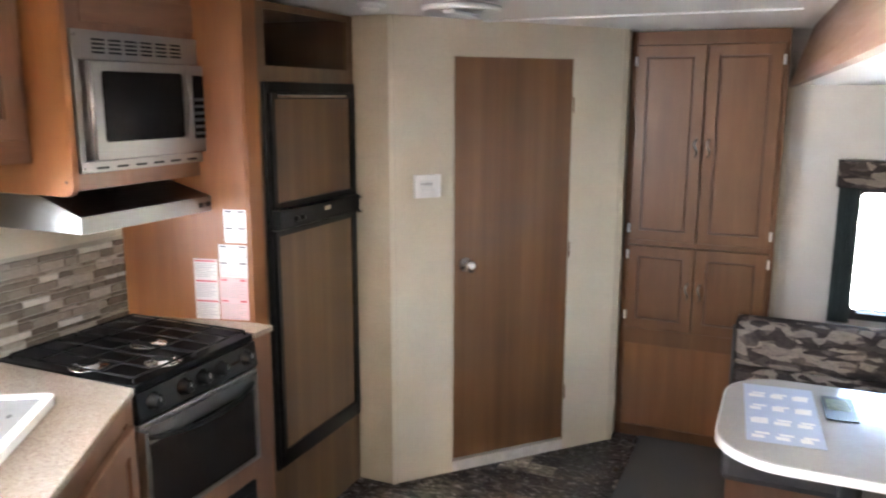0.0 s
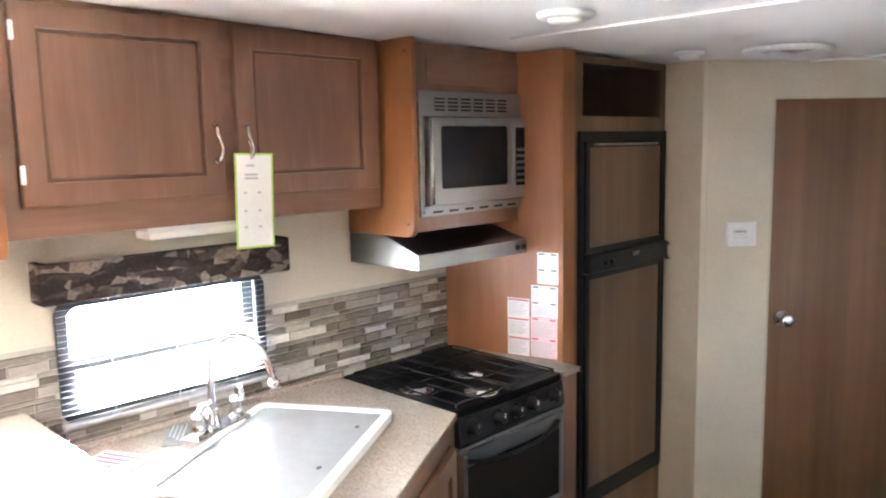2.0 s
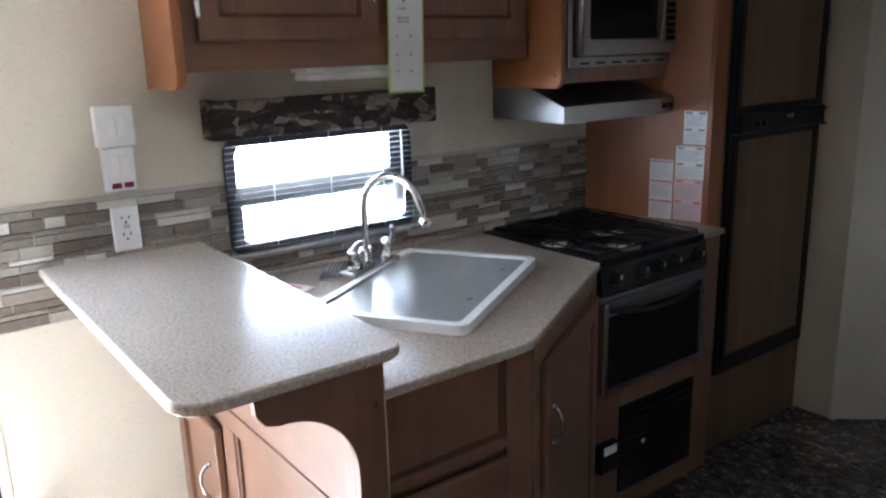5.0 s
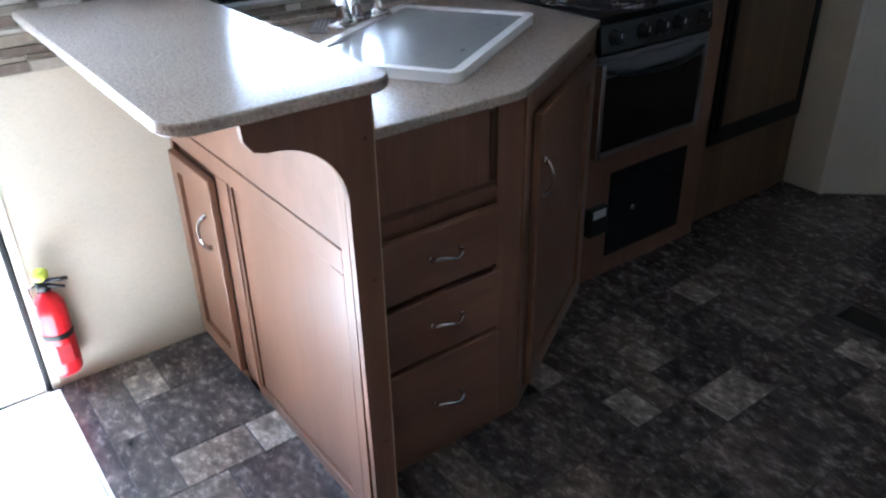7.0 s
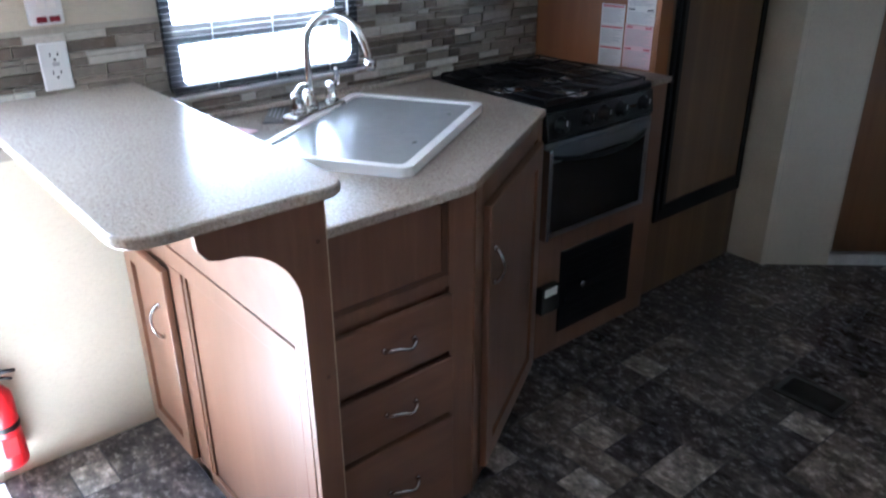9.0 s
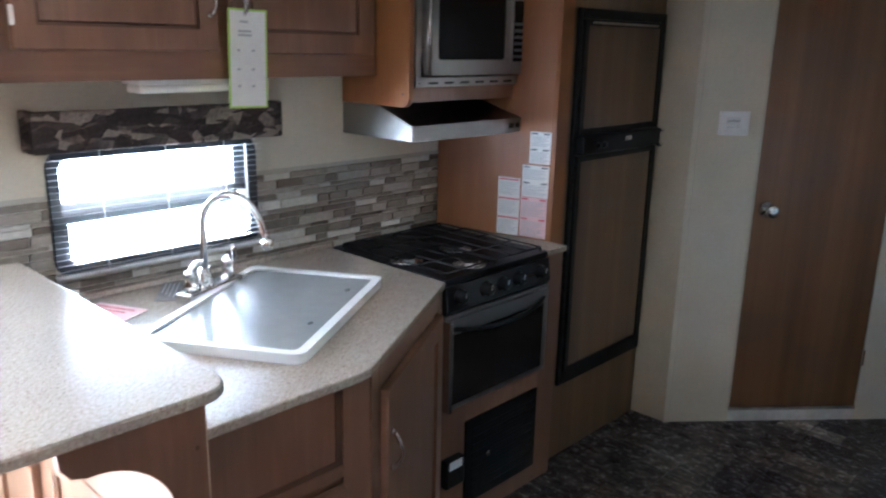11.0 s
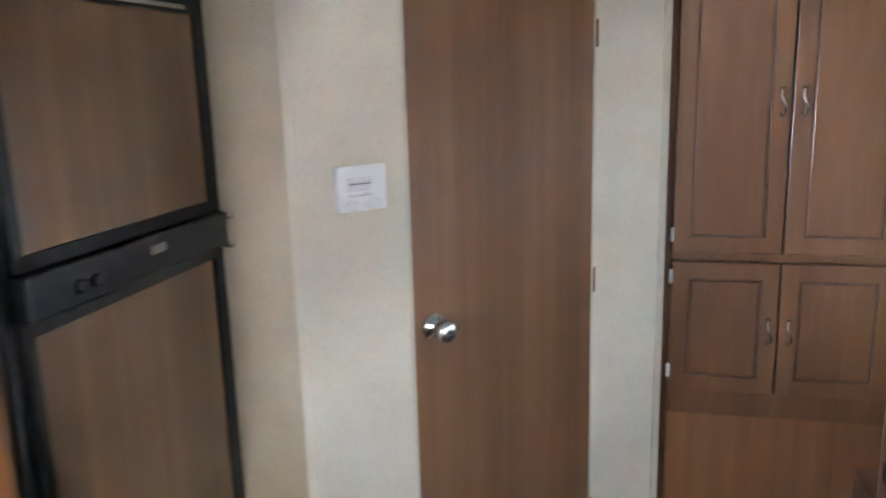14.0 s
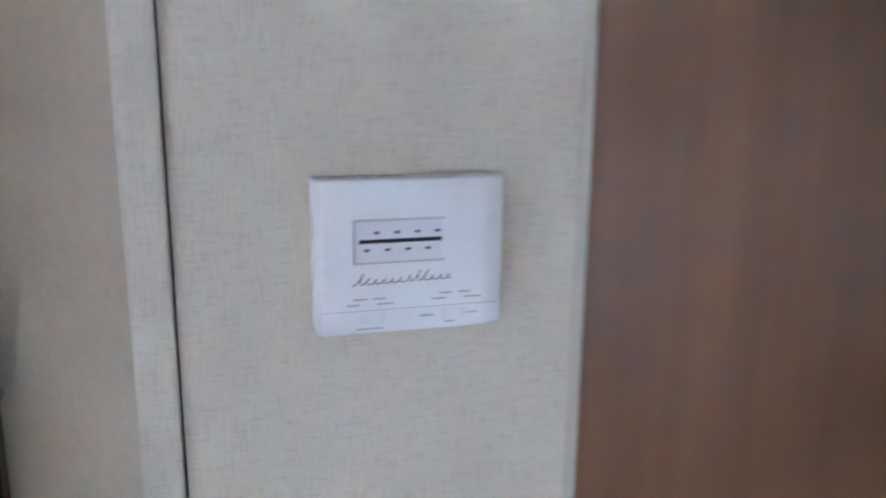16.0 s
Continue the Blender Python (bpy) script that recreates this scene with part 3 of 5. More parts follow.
def panel_door(parent, m, u0, u1, w0, w1, wood_mat, rail=0.055, name="door", v=0.0, thick=0.019, raised=False):
    """Frame-and-panel door: bevelled frame, routed groove with shade put into its colour, set-back centre panel."""
    bm = bmesh.new()
    ring(bm, [(u0, w0), (u1, w0), (u1, w1), (u0, w1)], [(u0 + rail, w0 + rail), (u1 - rail, w0 + rail), (u1 - rail, w1 - rail), (u0 + rail, w1 - rail)], v, v + thick, "xz")
    es = [e for e in bm.edges if all(abs(q.co.y - v - thick) < 1e-6 for q in e.verts)
          and (min(abs(e.verts[0].co.x - u0) + abs(e.verts[1].co.x - u0), abs(e.verts[0].co.x - u1) + abs(e.verts[1].co.x - u1), abs(e.verts[0].co.z - w0) + abs(e.verts[1].co.z - w0), abs(e.verts[0].co.z - w1) + abs(e.verts[1].co.z - w1)) < 1e-6)]
    bmesh.ops.bevel(bm, geom=es, offset=0.004, segments=2, affect="EDGES", profile=0.5)
    d = part(name, xform(bm, m), wood_mat, parent)
    a, b, c, e = u0 + rail, u1 - rail, w0 + rail, w1 - rail
    # Groove ring coloured dark for the shadow line round the panel.
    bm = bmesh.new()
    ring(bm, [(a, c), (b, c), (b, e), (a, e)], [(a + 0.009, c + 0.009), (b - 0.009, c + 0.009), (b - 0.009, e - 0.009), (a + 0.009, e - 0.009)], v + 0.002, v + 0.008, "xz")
    part("groove", xform(bm, m), GROOVE_SHADE_CAPS, d, "routed groove with its shade put into the colour")
    bm = bmesh.new()
    box(bm, a + 0.009, b - 0.009, v + 0.001, v + (0.015 if raised else 0.010), c + 0.009, e - 0.009, 0.003)
    part("panel", xform(bm, m), wood_mat, d)
    return d


KF = Matrix(((0, 1, 0, 0), (1, 0, 0, 0), (0, 0, 1, 0), (0, 0, 0, 1)))   # u = y, v = x: faces towards the aisle


def kitchen_frame(x):
    m = KF.copy()
    m[0][3] = x
    return m


def south_frame(y):
    return Matrix(((1, 0, 0, 0), (0, -1, 0, y), (0, 0, 1, 0), (0, 0, 0, 1)))


# ---- upper cabinet over the sink ----
UF = -1.375
up = thing("upper_cabinet", (-1.46, 1.44, 1.5), "stained maple wall cabinet with two panel doors", "cabinet")
bm = bmesh.new()
prism(bm, [(0.877, 1.512), (2.008, 1.512), (2.008, ceil_z(2.0) - 0.002), (0.877, ceil_z(0.9) - 0.002)], WX + 0.001, UF, "yz")
part("body", bm, CAB_H, up)
m = kitchen_frame(UF)
d1 = panel_door(up, m, 0.925, 1.438, 1.585, 2.045, CAB)
d2 = panel_door(up, m, 1.482, 1.984, 1.578, 2.038, CAB, 0.058)
mm = kitchen_frame(UF + 0.019)
handle(d1, mm, 1.414, 1.725, 0.095)
handle(d2, mm, 1.508, 1.725, 0.095)
for w in (1.98, 1.66):
    hinge(d1, mm, 0.927, w)
bm = bmesh.new()
prism(bm, [(WX + 0.001, 1.472)] + [(-1.36 + a, 1.507 + b) for a, b in arc(0, 0, 0.035, -90, 0, 6)] + [(-1.325, ceil_z(0.9) - 0.002), (WX + 0.001, ceil_z(0.9) - 0.002)], 0.852, 0.8765, "xz", 0.002)
part("end_panel", bm, ORANGE, up, "honey-coloured end panel with a rounded lower corner")

ul = thing("under_cabinet_light", (-1.455, 1.37, 1.49), "white under-cabinet light with a ribbed clear lens", "light fixture")
part("base", B(-1.505, -1.405, 1.23, 1.51, 1.498, 1.5115, 0.003), WHITE, ul)
bm = bmesh.new()
box(bm, -1.498, -1.412, 1.236, 1.505, 1.476, 1.4975, 0.008)
part("lens", bm, IVORY, ul)

tag = thing("hang_tag", (-1.325, 1.51, 1.43), "white paper hang tag with a green border on the cabinet handle", "tag")
M = kitchen_frame(-1.343) @ pose(1.515, 0, 1.565, 0, 1.5, 0)
part("card", xform(B(-0.061, 0.061, 0, 0.0012, -0.132, 0.132), M), GREENINK, tag)
part("face", xform(B(-0.055, 0.055, 0.0013, 0.0019, -0.126, 0.126), M), PAPER, tag)
bm = bmesh.new()
for i, (a, b, w) in enumerate(((-0.025, 0.0, 0.095), (-0.03, 0.01, 0.07), (-0.035, -0.025, 0.02), (0.01, 0.02, 0.02), (-0.035, -0.025, -0.03), (0.01, 0.02, -0.03), (-0.035, -0.025, -0.075), (0.01, 0.02, -0.075), (-0.03, 0.012, 0.06))):
    box(bm, a, b, 0.002, 0.0024, w, w + 0.006)
tagged(part("print", xform(bm, M), GREYINK, tag), kind="stuff")
bm = bmesh.new()
tube(bm, [(-1.342, 1.511, 1.69), (-1.338, 1.509, 1.715), (-1.345, 1.508, 1.73)], 0.0012, 5)
part("string", bm, WHITE, tag)

# ---- microwave cabinet ----
MF = -1.25
mc = thing("microwave_cabinet", (-1.4, 2.31, 1.42), "stained maple cabinet housing the microwave with a honey side panel", "cabinet")
bm = bmesh.new()
for a, b, c, d in ((2.038, 2.060, 1.432, 2.0), (2.582, 2.588, 1.432, 2.0), (2.060, 2.582, 1.432, 1.484), (2.060, 2.582, 1.876, 2.0)):
    box(bm, MF - 0.02, MF, a, b, c, d)
box(bm, MF - 0.02, MF, 2.038, 2.588, 2.0001, ceil_z(2.6) - 0.003)
part("face_frame", bm, CAB, mc)
part("carcass", B(WX + 0.001, MF - 0.021, 2.038, 2.588, 1.432, 1.452), CAB_H, mc)
part("top_panel", xform(B(2.10, 2.56, 0, 0.004, 1.905, 1.99, 0.0015), kitchen_frame(MF)), CAB_H, mc)
bm = bmesh.new()
prism(bm, [(WX + 0.001, 1.418)] + [(-1.264 + a, 1.453 + b) for a, b in arc(0, 0, 0.035, -90, 0, 6)] + [(-1.229, ceil_z(2.0) - 0.003), (WX + 0.001, ceil_z(2.0) - 0.003)], 2.016, 2.0375, "xz", 0.002)
side = part("side_panel", bm, ORANGE, mc, "honey-coloured side panel with a rounded lower corner")
for z, x in ((1.46, -1.255), (2.0, -1.255)):
    bm = bmesh.new()
    lathe(bm, [(0.005, -0.0015), (0.005, 0.001)], (x, 2.0155, z), "y", 10)
    part("screw_cap", bm, GROOVE_SHADE_CAPS, side)

mw = thing("microwave", (-1.4, 2.32, 1.485), "stainless built-in microwave with a black glass door", "microwave")
m = kitchen_frame(MF)
part("body", B(WX + 0.02, MF - 0.0215, 2.066, 2.578, 1.49, 1.87), BLACK, mw)
bm = bmesh.new()
box(bm, 2.056, 2.584, 0.001, 0.012, 1.480, 1.512, 0.002)
box(bm, 2.056, 2.584, 0.001, 0.012, 1.800, 1.882, 0.002)
box(bm, 2.056, 2.078, 0.001, 0.012, 1.5121, 1.7999, 0.002)
box(bm, 2.574, 2.584, 0.001, 0.012, 1.5121, 1.7999, 0.002)
trimkit = part("trim_kit", xform(bm, m), STEEL, mw)
for row in range(4):
    for k in range(6):
        part("vent_slot", xform(B(2.125 + k * 0.062, 2.172 + k * 0.062, 0.0122, 0.0128, 1.818 + row * 0.012, 1.824 + row * 0.012), m), BLACK, trimkit)
for k in range(6):
    part("vent_slot", xform(B(2.11 + k * 0.075, 2.155 + k * 0.075, 0.0122, 0.0128, 1.489, 1.496), m), BLACK, trimkit)
for u, w in ((2.067, 1.494), (2.067, 1.868), (2.573, 1.494), (2.573, 1.868)):
    bm = bmesh.new()
    lathe(bm, [(0.005, 0.012), (0.004, 0.0145), (0.001, 0.015)], (u, 0, w), "y", 10)
    part("screw", xform(bm, m), CHROME, trimkit)
bm = bmesh.new()
ring(bm, rounded(2.083, 2.503, 1.516, 1.797, 0.008), rounded(2.135, 2.468, 1.566, 1.770, 0.012), 0.004, 0.03, "xz")
mdoor = part("door", xform(bm, m), STEEL, mw)
part("window", xform(B(2.1345, 2.4685, 0.018, 0.026, 1.5655, 1.7705), m), BLACKGLASS, mdoor, "black glass window")
bm = bmesh.new()
tube(bm, [(2.480, 0.034 + 0.012 * math.sin(math.pi * i / 8), 1.56 + 0.22 * i / 8) for i in range(9)], 0.004, 8)
part("handle", xform(bm, m), STEEL, mdoor)
bm = bmesh.new()
tube(bm, [(2.092, 0.034, 1.52), (2.092, 0.034, 1.79)], 0.006, 8)
part("edge_bar", xform(bm, m), NICKEL, mdoor)
cp = part("control_panel", xform(B(2.505, 2.573, 0.004, 0.028, 1.516, 1.797, 0.003), m), STEEL, mw)
part("display", xform(B(2.511, 2.567, 0.0285, 0.030, 1.56, 1.765, 0.001), m), BLACKGLASS, cp, "black control strip")
for r in range(6):
    for k in range(3):
        part("button", xform(B(2.516 + k * 0.016, 2.528 + k * 0.016, 0.0302, 0.031, 1.572 + r * 0.022, 1.582 + r * 0.022), m), plain("grey_key", (0.10, 0.10, 0.10), 0.4) if r + k == 0 else bpy.data.materials["grey_key"], cp)

# ---- range hood ----
hood = thing("range_hood", (-1.4, 2.31, 1.31), "brushed steel range hood under the microwave", "range hood")
bm = bmesh.new()
prism(bm, [(WX + 0.001, 1.312), (-1.215, 1.312), (-1.215, 1.362), (-1.37, 1.417), (WX + 0.001, 1.417)], 2.018, 2.587, "xz", 0.002)
part("shell", bm, HOODSTEEL, hood)
for k in range(2):
    part("switch", xform(B(2.50 + k * 0.034, 2.522 + k * 0.034, 0.0, 0.004, 1.328, 1.345, 0.001), kitchen_frame(-1.2148)), BLACK, hood)
part("underside", B(-1.52, -1.24, 2.05, 2.56, 1.306, 1.3115), plain("filter_mesh", (0.3, 0.3, 0.3), 0.45, 1.0, 0.3, 300), hood)

# ---- low divider with raised bar top ----
PY = 0.855
pony = thing("bar_divider", (-1.06, 0.88, 0), "stained maple bar divider with a narrow door and flat panel", "cabinet")
part("body", B(WX + 0.001, -0.567, PY, 0.898, 0.0, 1.0295), CAB, pony)
m = south_frame(PY)
bm = bmesh.new()
for a, b, c, d in ((-1.556, -1.535, 0.0, 1.0), (-1.235, -1.165, 0.0, 0.66), (-1.535, -0.60, 0.66, 0.715), (-1.535, -0.60, 0.0, 0.035), (-0.655, -0.60, 0.035, 0.66), (-0.60, -0.567, 0.0, 1.012)):
    box(bm, a, b, 0.0005, 0.016, c, d, 0.002)
part("face_frame", xform(bm, m), CAB, pony)
nd = panel_door(pony, m, -1.53, -1.245, 0.04, 0.64, CAB, 0.05, "door", 0.0165)
handle(nd, south_frame(PY - 0.0355), -1.30, 0.475, 0.095)
part("flat_panel", xform(B(-1.164, -0.656, 0.001, 0.006, 0.036, 0.659), m), CAB, pony)
part("upper_panel", xform(B(-1.534, -0.601, 0.001, 0.012, 0.716, 1.012), m), CAB_H, pony)
# Dark strip painted in for the shade at the panel's left edge.
part("shadow_rail", xform(B(-1.164, -1.146, 0.0065, 0.012, 0.036, 0.659), m), GROOVE_SHADE_CAPS, pony, "dark strip for the shade along the panel edge")

br = thing("bar_bracket", (-0.555, 0.86, 0), "stained maple end board with a curved bracket under the bar", "bracket")
bm = bmesh.new()
out = [(0.845, 0.0), (0.898, 0.0), (0.898, 1.0295), (0.655, 1.0295), (0.658, 0.995), (0.672, 0.975)]
out += [(0.70 + a, 0.83 + b) for a, b in arc(0, 0, 0.138, 92, 0, 12)]
prism(bm, out, -0.566, -0.548, "yz", 0.0015)
part("board", bm, CAB, br)
part("edge_band", B(-0.5479, -0.5465, 0.8955, 0.8985, 0.0, 1.0, 0.0005), plain("raw_board_edge", (0.42, 0.32, 0.22), 0.6), br, "pale unfinished board edge")
for z in (0.95, 0.66, 0.25):
    bm = bmesh.new()
    lathe(bm, [(0.0045, -0.001), (0.0045, 0.0008)], (-0.5475, 0.878, z), "x", 10)
    part("screw_cap", bm, GROOVE_SHADE_CAPS, br)

bt = thing("raised_bar", (-1.04, 0.74, 1.003), "raised speckled laminate breakfast bar with rounded corners", "bar counter")
bm = bmesh.new()
prism(bm, rounded(WX + 0.004, -0.53, 0.535, 0.945, (0.0, 0.055, 0.055, 0.0), 8), 1.030, 1.053, "xy", 0.004)
part("slab", bm, COUNTER, bt)
bm = bmesh.new()
ring(bm, rounded(WX + 0.004, -0.5285, 0.5335, 0.9465, (0.0, 0.0565, 0.0565, 0.0), 8), rounded(WX + 0.004, -0.5305, 0.5355, 0.9445, (0.0, 0.0545, 0.0545, 0.0), 8), 1.034, 1.049, "xy")
part("edge_band", bm, COUNTER, bt)

# ---- base cabinets under the sink ----
CF = -0.68
base = thing("drawer_cabinet", (-1.1, 1.13, 0), "stained maple base cabinet with three drawers", "cabinet")
part("body", B(WX + 0.001, CF, 0.899, 1.366, 0.0, 0.8905), CAB, base)
m = kitchen_frame(CF)
bm = bmesh.new()
for a, b, c, d in ((0.90, 0.945, 0.0, 0.8905), (1.288, 1.366, 0.0, 0.8905), (0.945, 1.288, 0.672, 0.70), (0.945, 1.288, 0.0, 0.03)):
    box(bm, a, b, 0.0005, 0.012, c, d, 0.0015)
part("face_frame", xform(bm, m), CAB, base)
ff = part("false_front", xform(B(0.946, 1.270, 0.001, 0.006, 0.701, 0.8895), m), CAB, base)
# Two dark strips give the false front the shade of a recess.
part("groove", xform(B(1.2705, 1.287, 0.001, 0.009, 0.715, 0.878), m), GROOVE_SHADE_CAPS, ff, "dark strip for the shade of a recess")
part("groove", xform(B(0.95, 1.287, 0.0065, 0.010, 0.701, 0.714), m), GROOVE_SHADE_CAPS, ff, "dark strip for the shade of a recess")
for w0, w1 in ((0.508, 0.660), (0.330, 0.490), (0.042, 0.315)):
    bm = bmesh.new()
    box(bm, 0.952, 1.284, 0.013, 0.034, w0, w1, 0.005, 3)
    d = part("drawer_front", xform(bm, m), CAB_H, base)
    handle(d, kitchen_frame(CF + 0.034), 1.122, (w0 + w1) / 2 + 0.005, 0.085, NICKEL, True)

P0, P1 = Vector((CF, 1.367)), Vector((-1.015, 1.945))
DG = face_frame(P0, P1 - P0)
if (DG @ Vector((0, 1, 0)) - DG @ Vector((0, 0, 0))).x < 0:
    DG = DG @ Matrix.Diagonal((1, -1, 1, 1))
DL = (P1 - P0).length
corner = thing("corner_cabinet", (-1.1, 1.65, 0), "stained maple angled corner cabinet with one tall door", "cabinet")
bm = bmesh.new()
prism(bm, [(WX + 0.001, 1.367), (CF - 0.002, 1.368), (-1.017, 1.945), (WX + 0.001, 1.945)], 0.0, 0.8905, "xy")
part("body", bm, CAB, corner)
bm = bmesh.new()
box(bm, 0.0, 0.055, 0.0005, 0.012, 0, 0.8905, 0.0015)
box(bm, DL - 0.055, DL, 0.0005, 0.012, 0, 0.8905, 0.0015)
box(bm, 0.055, DL - 0.055, 0.0005, 0.012, 0.835, 0.8905, 0.0015)
box(bm, 0.055, DL - 0.055, 0.0005, 0.012, 0.0, 0.035, 0.0015)
part("face_frame", xform(bm, DG), CAB, corner)
cd = panel_door(corner, DG, 0.06, DL - 0.06, 0.04, 0.83, CAB, 0.06, "door", 0.013)
handle(cd, DG @ Matrix.Translation((0, 0.032, 0)), 0.092, 0.66, 0.095)

wt = thing("worktop", (-1.1, 1.4, 0.8905), "speckled brown laminate kitchen worktop with a clipped corner", "worktop")
bm = bmesh.new()
prism(bm, [(WX + 0.004, 0.90), (-0.655, 0.90), (-0.655, 1.33), (-0.662, 1.365), (-0.68, 1.40), (-0.985, 1.935), (-0.995, 1.952), (WX + 0.004, 1.952)], 0.891, 0.915, "xy", 0.004)
part("slab", bm, COUNTER, wt)
part("back_edge", B(WX + 0.004, WX + 0.018, 0.935, 1.95, 0.9155, 0.932, 0.003), COUNTER, wt)

# ---- sink with its cover ----
E1 = Vector((0.525, -0.851))
A = Vector((-1.105, 1.80))
SK = Matrix(((E1.x, -0.851, 0, A.x), (E1.y, -0.525, 0, A.y), (0, 0, 1, 0), (0, 0, 0, 1)))
sink = thing("sink", (-1.12, 1.43, 0.915), "white drop-in sink closed by a pale grey cover board", "sink")
bm = bmesh.new()
ring(bm, rounded(0, 0.635, 0, 0.425, 0.03), rounded(0.024, 0.611, 0.024, 0.401, 0.02), 0.9155, 0.940, "xy")
es = [e for e in bm.edges if abs(e.verts[0].co.z - 0.932) < 1e-5 and abs(e.verts[1].co.z - 0.932) < 1e-5]
bmesh.ops.bevel(bm, geom=es, offset=0.004, segments=2, affect="EDGES")
part("rim", xform(bm, SK), SINKRIM, sink)
bm = bmesh.new()
prism(bm, rounded(0.0245, 0.6105, 0.0245, 0.4005, 0.02), 0.9155, 0.934, "xy")
cov = part("cover", xform(bm, SK), SINKTOP, sink, "pale grey sink cover board")
for a, b in ((0.137, 0.067), (0.42, 0.067)):
    bm = bmesh.new()
    prism(bm, [(a + 0.011 * math.cos(t), b + 0.007 * math.sin(t)) for t in (2 * math.pi * k / 12 for k in range(12))], 0.9342, 0.9348, "xy")
    part("finger_hole", xform(bm, SK), BLACK, cov)

fa = thing("faucet", (-1.35, 1.37, 0.915), "chrome two-handle kitchen faucet with a high arched spout", "faucet")
FB = Vector((-1.365, 1.375, 0.0))
e1, e2 = Vector((0.36, -0.933, 0)), Vector((0.933, 0.36, 0))
FM = Matrix(((e1.x, e2.x, 0, FB.x), (e1.y, e2.y, 0, FB.y), (0, 0, 1, 0), (0, 0, 0, 1)))
bm = bmesh.new()
box(bm, -0.115, 0.115, -0.028, 0.028, 0.9155, 0.948, 0.006)
part("base_plate", xform(bm, FM), CHROME, fa)
bm = bmesh.new()
R = 0.10
pts = [(0.02, 0, 0.94), (0.02, 0, 1.0), (0.02, 0, 1.06), (0.02, 0, 1.115)] + [(0.02, R - R * math.cos(radians(t)), 1.115 + R * math.sin(radians(t))) for t in range(15, 165, 12)]
pts += [(0.02, 2 * R + 0.004, 1.118), (0.02, 2 * R + 0.012, 1.10)]
tube(bm, pts, 0.0105, 12)
part("spout", xform(bm, FM), CHROME, fa)
bm = bmesh.new()
lathe(bm, [(0.012, -0.018), (0.0155, -0.014), (0.0155, 0.006), (0.011, 0.012)], (0.02, 2 * R + 0.013, 1.096), "z", 14)
part("aerator", xform(bm, FM), CHROME, fa)
bm = bmesh.new()
lathe(bm, [(0.025, 0.947), (0.022, 0.96), (0.016, 0.985), (0.013, 1.0)], (0.02, 0, 0), "z", 16)
part("spout_collar", xform(bm, FM), CHROME, fa)
for u, s in ((-0.08, -1), (0.08, 1)):
    bm = bmesh.new()
    lathe(bm, [(0.021, 0.947), (0.019, 0.965), (0.015, 0.98), (0.017, 0.992), (0.014, 1.004), (0.004, 1.008)], (u, 0, 0), "z", 16)
    tube(bm, [(u, 0, 0.996), (u - 0.012 * s, 0.03 * (s < 0), 1.008), (u - (0.03 if s > 0 else -0.035), 0.05 * (s < 0), 1.018 + 0.02 * (s < 0)), (u - (0.055 if s > 0 else -0.07), 0.075 * (s < 0), 1.014 + 0.05 * (s < 0))], [0.011, 0.010, 0.009, 0.006], 10)
    part("lever", xform(bm, FM), CHROME, fa)
bm = bmesh.new()
lathe(bm, [(0.020, 0.947), (0.017, 0.965), (0.015, 0.995), (0.010, 1.002)], (0.035, 0.004, 0), "z", 14)
part("side_spray", xform(bm, FM), CHROME, fa)

for nm, c, ang, w, h, mat, lab in (("leaflet", (-1.40, 1.10), 25, 0.16, 0.11, PINKPAPER, "pink printed leaflet on the worktop behind the sink"), ("leaflet", (-1.46, 1.30), -35, 0.17, 0.06, plain("silver_packet", (0.16, 0.15, 0.14), 0.4, 0.3, 0.3, 40), "silvery instruction packet beside the faucet")):
    t = thing(nm, (c[0], c[1], 0.9155), lab, "paper")
    bm = bmesh.new()
    box(bm, -w / 2, w / 2, -h / 2, h / 2, 0.9157, 0.9185, 0.001)
    M = pose(c[0], c[1], 0, 0, 0, ang)
    part("sheet", xform(bm, M), mat, t)
    bm = bmesh.new()
    for i in range(4):
        box(bm, -w * 0.42, w * (0.1 + 0.08 * i), h * (-0.35 + 0.2 * i), h * (-0.28 + 0.2 * i), 0.9186, 0.919)
    part("print", xform(bm, M), GREYINK if mat is not PINKPAPER else REDINK, t)

# ---- stove ----
OVENFACE = plain("tinted_oven_glass", (0.016, 0.012, 0.010), 0.14, 0.0, 0.06, 40, spec=0.3)
SY0, SY1, SF = 1.955, 2.482, -1.0
st = thing("stove", (-1.27, 2.24, 0), "black gas stove with a stainless oven door", "stove")
part("body", B(WX + 0.02, SF - 0.03, SY0, SY1, 0.47, 0.895), BLACK, st)
bm = bmesh.new()
prism(bm, rounded(WX + 0.012, SF + 0.004, SY0 - 0.006, SY1 + 0.004, 0.02), 0.8955, 0.918, "xy", 0.004)
top = part("cooktop", bm, ENAMEL, st)
bm = bmesh.new()
prism(bm, [(SF - 0.03, 0.80), (SF + 0.002, 0.80), (SF + 0.016, 0.815), (SF + 0.006, 0.8945), (SF - 0.03, 0.8945)], SY0, SY1, "xz", 0.003)
cpan = part("control_panel", bm, BLACK, st)
for k, y in enumerate((2.012, 2.135, 2.218, 2.302, 2.422)):
    bm = bmesh.new()
    lathe(bm, [(0.026, 0.0), (0.026, 0.004), (0.020, 0.007), (0.019, 0.026), (0.014, 0.029)], (SF + 0.010, y, 0.857), "x", 18)
    kn = part("knob", bm, BLACK, cpan)
    part("pointer", B(SF + 0.0385, SF + 0.0405, y - 0.0015, y + 0.0015, 0.858, 0.873), WHITE, kn, "white pointer line")
